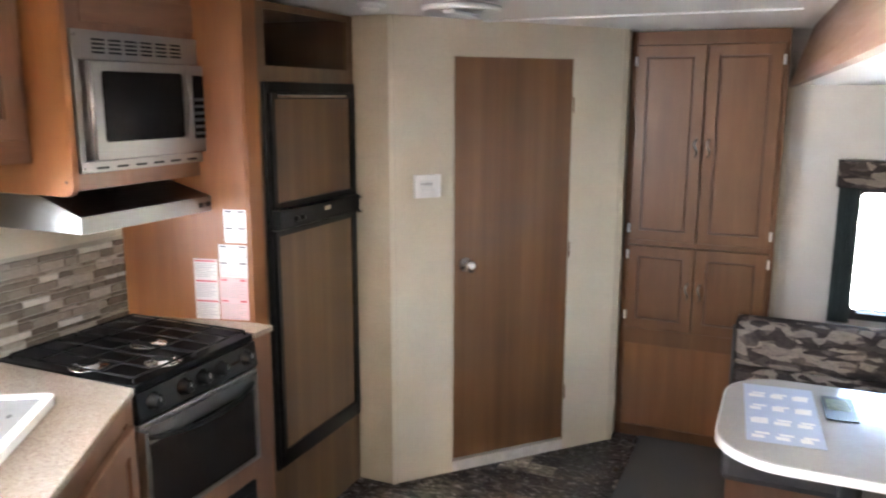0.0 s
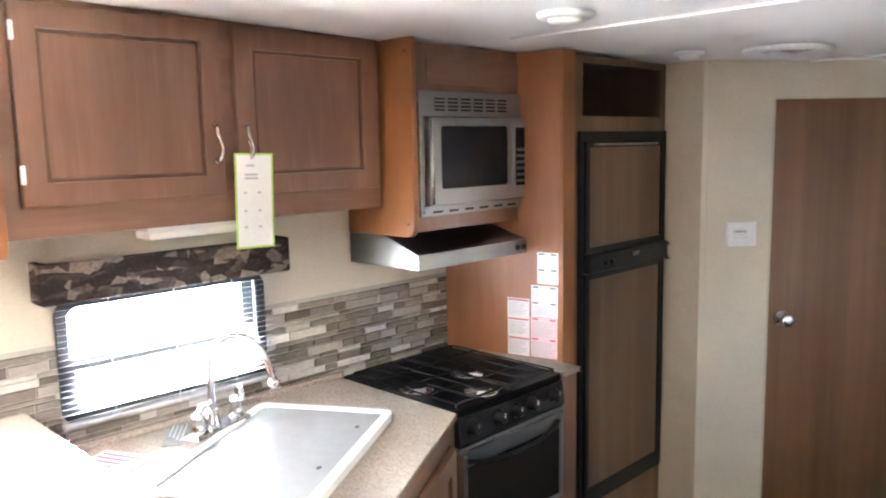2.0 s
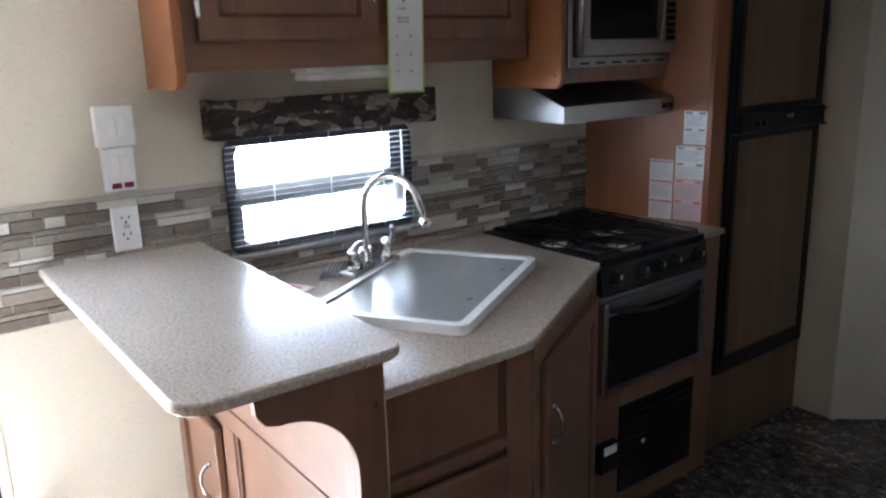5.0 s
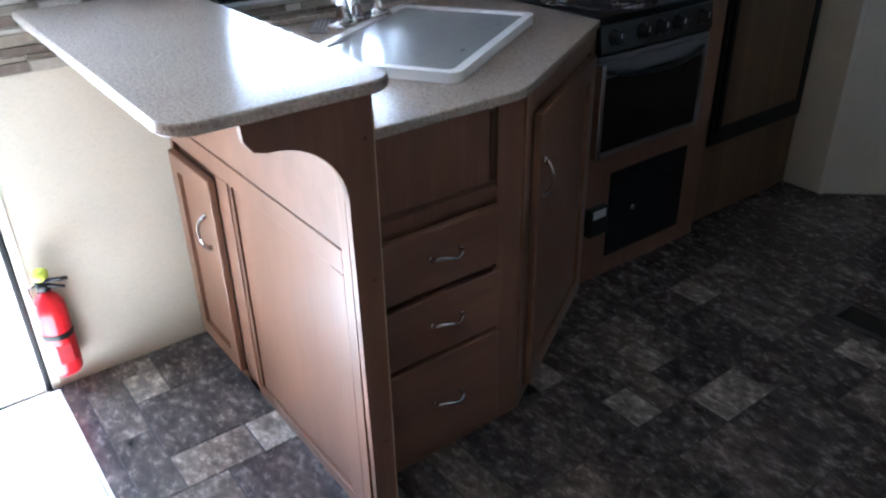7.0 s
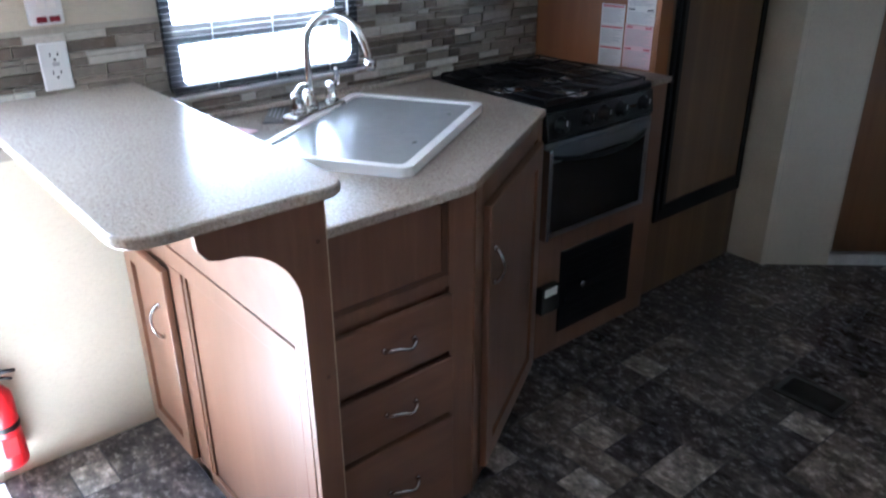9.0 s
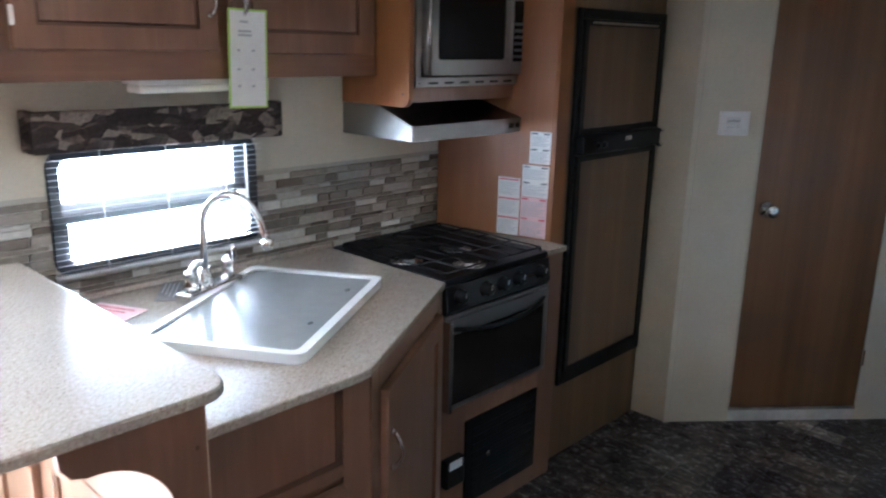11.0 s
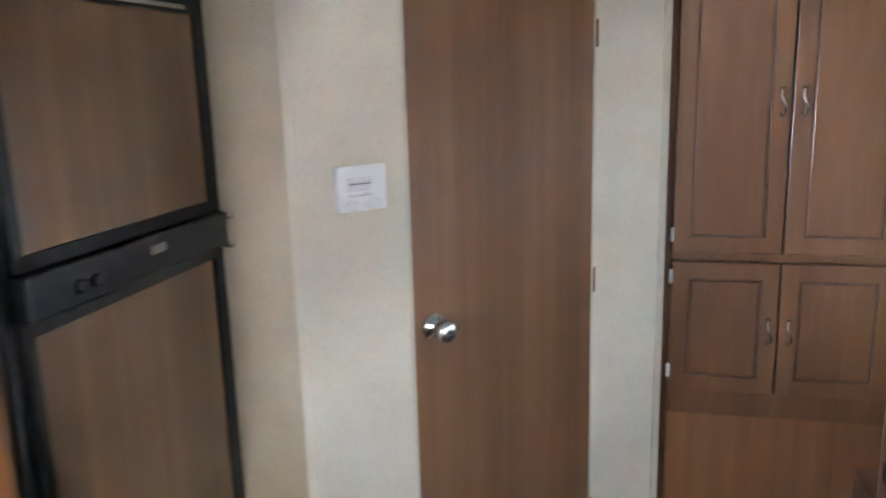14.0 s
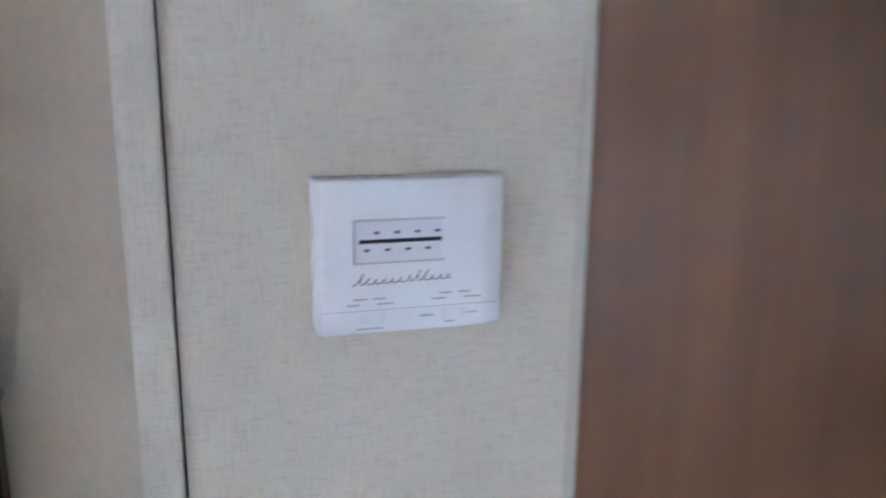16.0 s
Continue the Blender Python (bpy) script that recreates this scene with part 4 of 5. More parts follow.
part("badge", B(SF + 0.013, SF + 0.0145, 2.345, 2.385, 0.852, 0.858), NICKEL, cpan)
part("strip", B(SF - 0.028, SF + 0.010, SY0, SY1, 0.787, 0.7995, 0.002), STEEL, st, "stainless strip under the controls")
bm = bmesh.new()
ring(bm, [(SY0 + 0.002, 0.478), (SY1 - 0.002, 0.478), (SY1 - 0.002, 0.785), (SY0 + 0.002, 0.785)], [(SY0 + 0.05, 0.52), (SY1 - 0.05, 0.52), (SY1 - 0.05, 0.70), (SY0 + 0.05, 0.70)], 0.0, 0.03, "xz")
od = part("oven_door", xform(bm, kitchen_frame(SF - 0.018)), STEEL, st, "stainless oven door")
part("oven_window", B(SF - 0.012, SF + 0.0135, SY0 + 0.028, SY1 - 0.028, 0.495, 0.735, 0.002), OVENFACE, od, "grey-brown reflective oven glass")
bm = bmesh.new()
hp = [(SF + 0.014 + 0.032 * math.sin(math.pi * i / 14) ** 0.6, SY0 + 0.03 + (SY1 - SY0 - 0.06) * i / 14, 0.755 - 0.02 * math.sin(math.pi * i / 14)) for i in range(15)]
tube(bm, hp, 0.0075, 8)
part("oven_handle", bm, BLACK, od)
part("door_edge", B(SF - 0.018, SF + 0.030, SY0 - 0.001, SY0 + 0.016, 0.478, 0.785, 0.004), NICKEL, od, "bright stainless door edge")
for bx, by in ((-1.07, 2.145), (-1.235, 2.255), (-1.240, 2.022)):
    bm = bmesh.new()
    lathe(bm, [(0.058, 0.9181), (0.055, 0.922), (0.034, 0.924), (0.034, 0.928), (0.030, 0.931), (0.0, 0.938)][:-1], (bx, by, 0), "z", 22)
    burner = part("burner", bm, CHROME, top, "bright round burner")
    bm = bmesh.new()
    lathe(bm, [(0.031, 0.9311), (0.031, 0.934), (0.026, 0.936)], (bx, by, 0), "z", 18)
    part("burner_cap", bm, IRON, burner)
for ya, yb in ((SY0 + 0.02, 2.212), (2.224, SY1 - 0.02)):
    bm = bmesh.new()
    xa, xb = WX + 0.05, SF - 0.02
    loop = [(xa, ya, 0.932), (xb, ya, 0.932), (xb, yb, 0.932), (xa, yb, 0.932), (xa, ya, 0.932)]
    for p, q in zip(loop, loop[1:]):
        tube(bm, [p, q], 0.0032, 6)
    for i in range(1, 4):
        x = xa + (xb - xa) * i / 4
        tube(bm, [(x, ya, 0.933), (x, yb, 0.933)], 0.0028, 6)
    for i in range(1, 3):
        y = ya + (yb - ya) * i / 3
        tube(bm, [(xa, y, 0.9335), (xb, y, 0.9335)], 0.0032, 6)
    for x in (xa, xb):
        for y in (ya, yb):
            tube(bm, [(x, y, 0.917), (x, y, 0.932)], 0.0032, 6)
    part("grate", bm, IRON, top, "black wire grate")
fl = thing("stove_surround", (-1.27, 2.24, 0), "stained maple base under the stove with a filler strip", "cabinet")
for nm, a, b, c, d in (("stile", SY0, 2.0898, 0.0, 0.469), ("stile", 2.4852, 2.588, 0.0, 0.469), ("rail", 2.09, 2.485, 0.39, 0.469), ("rail", 2.09, 2.485, 0.0, 0.07)):
    part(nm, B(SF - 0.04, SF - 0.02, a, b, c, d, 0.001), CAB, fl)
part("filler", B(SF - 0.04, SF - 0.012, 2.488, 2.588, 0.4695, 0.90), CAB, fl)
part("filler_top", prism_of([(WX + 0.02, 2.4885), (SF + 0.004, 2.4885), (SF + 0.004, 2.588), (-1.09, 2.588), (WX + 0.02, 2.492)], 0.9005, 0.919), COUNTER, fl, "speckled laminate filler strip")
fur = thing("furnace_grille", (SF - 0.03, 2.29, 0.07), "black furnace cover below the oven", "grille")
part("cover", B(SF - 0.06, SF - 0.014, 2.092, 2.483, 0.072, 0.388, 0.003), BLACK, fur)
for i in range(9):
    part("louvre", B(SF - 0.0138, SF - 0.009, 2.12, 2.455, 0.10 + i * 0.03, 0.112 + i * 0.03, 0.001), BLACK, fur)
bm = bmesh.new()
lathe(bm, [(0.012, 0.0), (0.012, 0.006), (0.008, 0.009)], (SF - 0.0088, 2.20, 0.235), "x", 12)
part("latch", bm, NICKEL, fur)
det = thing("gas_detector", (SF - 0.01, 2.02, 0.24), "small black gas detector with a white label", "detector")
part("case", B(SF - 0.0195, SF + 0.012, 1.972, 2.062, 0.19, 0.292, 0.006), BLACK, det)
part("label", B(SF + 0.0122, SF + 0.013, 1.985, 2.045, 0.258, 0.288), WHITE, det)

# ---- tall refrigerator cabinet ----
FX = -1.088
fc = thing("refrigerator_cabinet", (-1.3, 2.96, 0), "tall stained cabinet round the refrigerator with an open niche", "cabinet")
part("side_panel", prism_of([(WX + 0.001, 2.490), (FX - 0.001, 2.590), (FX - 0.001, 2.604), (WX + 0.001, 2.604)], 0.0, ceil_z(2.6) - 0.003), ORANGE, fc, "honey-coloured laminate side panel")
part("front_stile", B(FX, FX + 0.016, 2.590, 2.662, 0.0, ceil_z(2.6) - 0.003), ORANGE, fc, "honey-coloured front stile")
bm = bmesh.new()
for a, b, c, d in ((2.6622, 2.676, 0, 1.99), (3.286, 3.33, 0, 1.99), (2.676, 3.286, 0.0, 0.318), (2.676, 3.286, 1.748, 1.802), (2.676, 2.708, 1.802, 1.99), (3.252, 3.286, 1.802, 1.99)):
    box(bm, FX, FX + 0.016, a, b, c, d)
box(bm, FX, FX + 0.016, 2.6622, 3.33, 1.9901, ceil_z(3.33) - 0.003)
part("face_frame", bm, FRIDGE_WOOD, fc)
# Niche boards take a darker wood tone than the face frame.
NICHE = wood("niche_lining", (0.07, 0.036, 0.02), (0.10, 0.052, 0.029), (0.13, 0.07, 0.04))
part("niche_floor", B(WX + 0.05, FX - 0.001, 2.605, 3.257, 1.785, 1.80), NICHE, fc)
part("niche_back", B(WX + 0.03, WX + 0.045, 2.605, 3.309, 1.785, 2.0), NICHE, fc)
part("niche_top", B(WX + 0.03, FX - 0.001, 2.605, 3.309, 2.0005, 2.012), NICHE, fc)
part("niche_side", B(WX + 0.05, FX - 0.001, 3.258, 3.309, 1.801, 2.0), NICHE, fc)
part("side_far", B(WX + 0.001, FX - 0.001, 3.31, 3.33, 0, 2.0), CAB, fc)

fr = thing("refrigerator", (-1.3, 2.99, 0.32), "two-door refrigerator with wood-panel doors and black frames", "refrigerator")
part("body", B(WX + 0.03, FX - 0.001, 2.68, 3.30, 0.32, 1.745), BLACK, fr)
m = kitchen_frame(FX + 0.016)
bm = bmesh.new()
for a, b, c, d in ((2.676, 2.696, 0.318, 1.748), (3.262, 3.286, 0.318, 1.748), (2.696, 3.262, 0.318, 0.368), (2.696, 3.262, 1.712, 1.748)):
    box(bm, a, b, 0.0005, 0.014, c, d, 0.003)
part("outer_frame", xform(bm, m), BLACK, fr)
for nm, w0, w1 in (("freezer_door", 1.303, 1.710), ("lower_door", 0.371, 1.227)):
    bm = bmesh.new()
    ring(bm, [(2.698, w0), (3.260, w0), (3.260, w1), (2.698, w1)], [(2.719, w0 + 0.023), (3.227, w0 + 0.023), (3.227, w1 - 0.021), (2.719, w1 - 0.021)], 0.001, 0.026, "xz")
    d = part(nm, xform(bm, m), BLACK, fr)
    part("panel", xform(B(2.7185, 3.2275, 0.002, 0.020, w0 + 0.0225, w1 - 0.0205), m), FRIDGE_WOOD, d, "wood-grain door panel")
part("top_handle", xform(B(2.73, 3.19, 0.027, 0.033, 1.694, 1.703, 0.002), m), CHROME, fr, "bright trim line")
bm = bmesh.new()
box(bm, 2.698, 3.260, 0.001, 0.044, 1.230, 1.300, 0.006)
band = part("control_band", xform(bm, m), BLACK, fr)
part("badge", xform(B(2.985, 3.03, 0.0445, 0.047, 1.268, 1.284, 0.001), m), NICKEL, band, "small bright emblem")
for u in (2.80, 2.84):
    bm = bmesh.new()
    lathe(bm, [(0.012, 0.044), (0.010, 0.052), (0.006, 0.053)], (u, 0, 1.262), "y", 12)
    part("button", xform(bm, m), BLACK, band)
for w in (1.228, 1.288):
    bm = bmesh.new()
    lathe(bm, [(0.007, 0.030), (0.007, 0.05)], (3.268, 0, w), "y", 10)
    part("hinge_pin", xform(bm, m), NICKEL, fr)

# notices on the side panel
PANEL = Matrix(((0.978, 0.2081, 0, FX - 0.001), (0.2081, -0.978, 0, 2.5896), (0, 0, 1, 0), (0, 0, 0, 1)))
for i, (x0, x1, z0_, z1_, mat, ink) in enumerate(((-0.085, -0.002, 1.200, 1.316, PAPER, INK), (-0.110, -0.004, 1.076, 1.193, PAPER, INK), (-0.112, -0.006, 0.924, 1.074, PINKPAPER, REDINK), (-0.208, -0.118, 0.922, 1.139, PAPER, REDINK))):
    nt = thing("notice", tuple(PANEL @ Vector(((x0 + x1) / 2, 0, z0_))), ("white printed safety notice on the honey panel", "white printed safety notice on the honey panel", "pink and red warning notice on the honey panel", "narrow white notice with red headings on the honey panel")[i], "notice", "safety notices")
    m = PANEL
    part("sheet", xform(B(x0, x1, 0, 0.0008, z0_, z1_), m), mat, nt)
    bm = bmesh.new()
    halves = 3 if i == 3 else 2
    hh = (z1_ - z0_) / halves
    w = x1 - x0
    for k in range(halves):
        ztop = z1_ - k * hh
        if i == 3:
            box(bm, x0 + 0.004, x1 - 0.004, 0.0009, 0.0013, ztop - 0.010, ztop - 0.004)
        else:
            box(bm, x0 + 0.006, x0 + 0.03, 0.0009, 0.0013, ztop - 0.010, ztop - 0.004)
            box(bm, x1 - 0.03, x1 - 0.006, 0.0009, 0.0013, ztop - 0.010, ztop - 0.004)
    tagged(part("heading", xform(bm, m), ink, nt), kind="stuff")
    bm = bmesh.new()
    for k in range(halves):
        ztop = z1_ - k * hh - 0.016
        z, j = ztop, 0
        while z > z1_ - (k + 1) * hh + 0.006:
            box(bm, x0 + 0.006, x1 - 0.006 - w * (0.0, 0.12, 0.04, 0.25)[j % 4], 0.0009, 0.0012, z - 0.0028, z)
            z -= 0.0065
            j += 1
    tagged(part("print", xform(bm, m), GREYINK, nt), kind="stuff")

# ---- bathroom door ----
bd = thing("door_2", tuple(DIAG @ Vector(((DU0 + DU1) / 2, 0, DW0))), "closed flat wood-grain bathroom door", "door", "", "structure")
part("leaf", xform(B(DU0, DU1, -0.033, -0.004, DW0, DW1, 0.001), DIAG), DOOR_WOOD, bd)
bm = bmesh.new()
box(bm, DU0 - 0.0035, DU0, -0.02, 0.001, DW0, DW1 + 0.004)
box(bm, DU0 - 0.010, DU0 - 0.0036, 0.0005, 0.003, DW0, DW1 + 0.004, 0.001)
box(bm, DU1, DU1 + 0.0035, -0.02, 0.001, DW0, DW1 + 0.004)
box(bm, DU0, DU1, -0.02, 0.001, DW1, DW1 + 0.004)
part("edge_strip", xform(bm, DIAG), TRIM, bd)
bm = bmesh.new()
ku, kw = DU0 + 0.058, 0.972
lathe(bm, [(0.033, -0.0039), (0.032, 0.004), (0.014, 0.009), (0.012, 0.028), (0.018, 0.034), (0.027, 0.044), (0.028, 0.056), (0.022, 0.064), (0.008, 0.066)], (ku, 0, kw), "y", 24)
part("knob", xform(bm, DIAG), CHROME, bd, "polished chrome door knob")
for w in (0.30, 1.0, 1.66):
    bm = bmesh.new()
    tube(bm, [(DU1 + 0.004, 0.003, w - 0.035), (DU1 + 0.004, 0.003, w + 0.035)], 0.004, 8)
    part("hinge", xform(bm, DIAG), DOOR_WOOD, bd)

# ---- thermostat ----
TU, TW, TWD, TH = 0.104, 1.2805, 0.123, 0.096
th = thing("thermostat", tuple(DIAG @ Vector((TU + TWD / 2, 0, TW))), "white plastic wall thermostat with a slider scale", "thermostat")
TM = DIAG @ Matrix.Translation((TU, 0, TW))
bm = bmesh.new()
prism(bm, [(0.0, 0.0005), (TWD, 0.0005), (TWD, 0.010), (TWD - 0.004, 0.018), (TWD - 0.016, 0.023), (TWD - 0.03, 0.024), (0.004, 0.024), (0.0, 0.020)], 0.0, TH, "xy", 0.0015)
case = part("case", xform(bm, TM), WHITE, th)
part("scale_recess", xform(B(0.024, 0.078, 0.0242, 0.0248, 0.046, 0.071, 0.0002), TM), plain("pale_grey_plastic", (0.70, 0.705, 0.71), 0.5, 0, 0.02), th, "recessed scale window")
for a, b, c, d in ((0.0225, 0.0795, 0.0712, 0.0722), (0.0225, 0.0795, 0.0448, 0.0458), (0.0225, 0.0237, 0.0459, 0.0711)):
    part("scale_edge", xform(B(a, b, 0.0242, 0.0256, c, d), TM), GREYSLIDE, th)
part("slot", xform(B(0.026, 0.078, 0.0249, 0.0254, 0.0575, 0.0600), TM), BLACK, th, "black slider slot")
bm = bmesh.new()
for k in range(4):
    box(bm, 0.035 + k * 0.0128, 0.0385 + k * 0.0128, 0.0250, 0.0253, 0.0632, 0.0648)
    box(bm, 0.029 + k * 0.0128, 0.0325 + k * 0.0128, 0.0250, 0.0253, 0.0525, 0.0541)
part("scale_marks", xform(bm, TM), INK, th)
bm = bmesh.new()
pts = []
for i in range(121):
    a = i * 2 * math.pi / 10
    tall = 1.9 if i < 14 or 66 < i < 86 else 0.85
    up = tall * 0.0019 * (1 - math.cos(a))
    pts.append((0.022 + 0.062 * i / 120 + 0.0011 * math.sin(a) + 0.55 * up, 0.0246, 0.0315 + 0.0012 * i / 120 + up))
tube(bm, pts, 0.00035, 5)
part("emblem_stroke", xform(bm, TM), INK, th)
bm = bmesh.new()
for a, b, w in ((0.018, 0.026, 0.0185), (0.022, 0.031, 0.022), (0.034, 0.042, 0.022), (0.037, 0.047, 0.0185), (0.072, 0.081, 0.0195), (0.077, 0.085, 0.023), (0.089, 0.097, 0.023), (0.093, 0.104, 0.0195), (0.024, 0.041, 0.003), (0.064, 0.073, 0.009), (0.080, 0.087, 0.004), (0.095, 0.102, 0.009)):
    box(bm, a, b, 0.0242, 0.0245, w, w + 0.0011)
part("small_print", xform(bm, TM), GREYINK, th)
part("seam", xform(B(0.003, 0.116, 0.0241, 0.0244, 0.0150, 0.0154), TM), GREYINK, th)
for a in (0.026, 0.078):
    sw = part("switch_window", xform(B(a, a + 0.016, 0.0242, 0.0246, 0.0065, 0.0135, 0.0004), TM), bpy.data.materials["pale_grey_plastic"], th)
    part("switch", xform(B(a + 0.004, a + 0.012, 0.0247, 0.0265, 0.0075, 0.0125, 0.0006), TM), WHITE, sw)

# ---- pantry ----
PF = 4.265
PX0, PX1 = -0.120, 0.566
pt = thing("pantry_cabinet", (0.23, 4.45, 0), "tall stained wooden pantry with four panel doors", "cabinet")
m = south_frame(PF)
bm = bmesh.new()
box(bm, PX0, PX1, PF, 4.68, 0.0, ceil_z(4.68) - 0.003)
part("body", bm, PANTRY, pt)
bm = bmesh.new()
for a, b, c, d in ((PX0, -0.092, 0.0, 1.995), (0.546, PX1, 0.0, 1.995), (-0.092, 0.546, 1.934, 1.995), (-0.092, 0.546, 0.49, 0.57), (-0.092, 0.546, 0.0, 0.06)):
    box(bm, a, b, 0.0005, 0.01, c, d, 0.0015)
part("face_frame", xform(bm, m), PANTRY, pt)
part("kick_panel", xform(B(-0.091, 0.545, 0.001, 0.004, 0.061, 0.489), m), wood("pantry_lower_panel", (0.15, 0.062, 0.025), (0.205, 0.09, 0.037), (0.255, 0.12, 0.053), (20, 20, 1.2), (9, 9, 0.2), 0.3), pt)
doors = []
for u0, u1, w0, w1 in ((-0.090, 0.223, 1.018, 1.932), (0.227, 0.544, 1.018, 1.932), (-0.090, 0.223, 0.575, 0.990), (0.227, 0.544, 0.575, 0.990)):
    doors.append(panel_door(pt, m, u0, u1, w0, w1, PANTRY, 0.05, "door", 0.0105, 0.019, True))
mm = south_frame(PF - 0.0295)
for d, u, w in ((doors[0], 0.197, 1.466), (doors[1], 0.254, 1.466), (doors[2], 0.197, 0.781), (doors[3], 0.254, 0.781)):
    handle(d, mm, u, w, 0.075)
for d, w in ((doors[0], 1.86), (doors[0], 1.075), (doors[2], 0.945), (doors[2], 0.64)):
    hinge(d, mm, -0.091, w)
for d, w in ((doors[1], 1.86), (doors[1], 1.075), (doors[3], 0.945), (doors[3], 0.64)):
    hinge(d, mm, 0.547, w)

# ---- dinette ----
bench = thing("dinette_bench", (0.95, 3.8, 0), "dinette bench with camouflage back cushion and grey vinyl seat", "bench")
part("base", B(0.475, 1.60, 3.27, 4.385, 0.0, 0.34), CAB, bench)
part("seat_cushion", B(0.455, 1.60, 3.22, 3.80, 0.341, 0.47, 0.03), VINYL, bench)
bm = bmesh.new()
box(bm, 0.445, 1.60, 3.80, 3.93, 0.471, 0.59, 0.025, 3)
part("lower_cushion", bm, CAMO, bench, "camouflage lumbar cushion")
bm = bmesh.new()
box(bm, 0.445, 1.60, 3.79, 3.93, 0.591, 0.79, 0.03, 3)
bk = part("back_cushion", bm, CAMO, bench, "camouflage back cushion")
bm = bmesh.new()
tube(bm, [(0.446, 3.792, 0.36), (0.444, 3.79, 0.5), (0.444, 3.79, 0.77)], 0.006, 8)
part("piping", bm, VINYL, bk)
part("back_board", B(0.45, 1.60, 3.935, 3.955, 0.341, 0.775, 0.003), CAB, bench)

tb = thing("dinette_table", (0.95, 2.85, 0), "pale speckled dinette table with rounded corners", "table")
bm = bmesh.new()
prism(bm, rounded(0.462, 1.58, 2.555, 3.245, 0.19, 12), 0.715, 0.745, "xy", 0.006)
tbl = part("tabletop", bm, TABLETOP, tb)
bm = bmesh.new()
ring(bm, rounded(0.459, 1.583, 2.552, 3.248, 0.193, 12), rounded(0.463, 1.579, 2.556, 3.244, 0.19, 12), 0.717, 0.742, "xy")
part("edge_band", bm, SINKRIM, tbl, "pale edge banding")
bm = bmesh.new()
lathe(bm, [(0.09, 0.001), (0.085, 0.02), (0.03, 0.035), (0.03, 0.69), (0.075, 0.70), (0.08, 0.7145)], (0.82, 2.70, 0), "z", 20)
part("leg", bm, plain("dark_table_post", (0.03, 0.03, 0.03), 0.4), tb)

bro = thing("brochure", (0.64, 2.87, 0.7455), "blue-grey floor-plan leaflet on the table", "paper")
M = pose(0.635, 2.925, 0, 0, 0, 4)
part("sheet", xform(B(-0.105, 0.105, -0.235, 0.235, 0.7456, 0.7465), M), BLUEPAPER, bro)
bm = bmesh.new()
rnd = random.Random(4)
for r in range(4):
    for k in range(3):
        a, b = -0.09 + 0.065 * k, -0.21 + 0.11 * r
        box(bm, a, a + 0.03 + 0.02 * rnd.random(), b, b + 0.02 + 0.02 * rnd.random(), 0.7466, 0.7469)
        box(bm, a + 0.01, a + 0.05, b + 0.03, b + 0.045, 0.7466, 0.7469)
tagged(part("print", xform(bm, M), PAPER, bro), kind="stuff")
mag = thing("booklet", (0.81, 3.0, 0.7455), "small dark booklet with a yellow picture on the table", "booklet")
M = pose(0.80, 3.03, 0, 0, 0, 3)
part("cover", xform(B(-0.045, 0.045, -0.10, 0.10, 0.7456, 0.750, 0.001), M), BLACK, mag)
part("picture", xform(B(-0.035, 0.03, -0.02, 0.075, 0.7501, 0.7504), M), plain("yellow_print", (0.16, 0.15, 0.06), 0.5, 0, 0.5, 60), mag)

mat_ = thing("carpet_strip", (0.22, 3.9, 0), "grey carpet strip in front of the pantry", "carpet")
part("carpet", B(0.024, 0.446, 3.504, 4.236, 0.0032, 0.012, 0.003), CARPET, mat_)
for a, b, c, d in ((0.012, 0.0235, 3.492, 4.248), (0.4465, 0.458, 3.492, 4.248), (0.024, 0.446, 3.492, 3.5035), (0.024, 0.446, 4.2365, 4.248)):
    part("binding", B(a, b, c, d, 0.0032, 0.010, 0.002), VINYL, mat_, "dark stitched edge binding")

# Added reflector: a pale mat that throws the sun patch's light onto nearby surfaces.
dm = thing("doormat", (-1.15, 0.03, 0), "unseen pale mat added inside the entry door to bounce sunlight", "doormat")
part("mat", B(-1.525, -0.72, -0.30, 0.375, 0.0015, 0.010, 0.003), plain("pale_bounce_mat", (0.56, 0.57, 0.56), 0.9, 0, 0.08, 300, 0.4), dm)
for a, b, c, d in ((-1.525, -0.72, 0.3752, 0.385), (-1.525, -0.72, -0.31, -0.3002), (-0.7198, -0.71, -0.31, 0.385), (-1.535, -1.5252, -0.31, 0.385)):
    part("binding", B(a, b, c, d, 0.0015, 0.011, 0.002), IVORY, dm)

reg = thing("floor_register", (-0.276, 2.515, 0), "dark brown floor heating register with slots", "floor register")
REG = plain("dark_brown_metal", (0.022, 0.019, 0.017), 0.4, 0.3, 0.1, 80)
bm = bmesh.new()
ring(bm, rounded(-0.382, -0.170, 2.450, 2.582, 0.006), rounded(-0.364, -0.188, 2.468, 2.564, 0.003), 0.0016, 0.006, "xy")
part("frame", bm, REG, reg)
part("well", B(-0.3645, -0.1875, 2.4675, 2.5645, 0.0014, 0.0022), BLACK, reg)
for k in range(9):
    part("slat", B(-0.362, -0.190, 2.471 + k * 0.0103, 2.4755 + k * 0.0103, 0.0024, 0.005), REG, reg)

# ---- slide-out window ----
solid("trim_slide", B(0.5665, 0.588, 4.372, 4.3895, 0, 1.75, 0.003), TRIM, "cream edge moulding between the pantry and the slide-out wall", "trim", "structure")
w2 = thing("window_2", (1.15, 4.39, 0.72), "black-framed dinette window with a blind", "window", "", "structure")
bm = bmesh.new()
ring(bm, rounded(0.855, 1.445, 0.695, 1.325, 0.05), rounded(0.90, 1.40, 0.74, 1.28, 0.03), 4.374, 4.389, "xz")
part("frame", bm, FRAMEBLACK, w2)
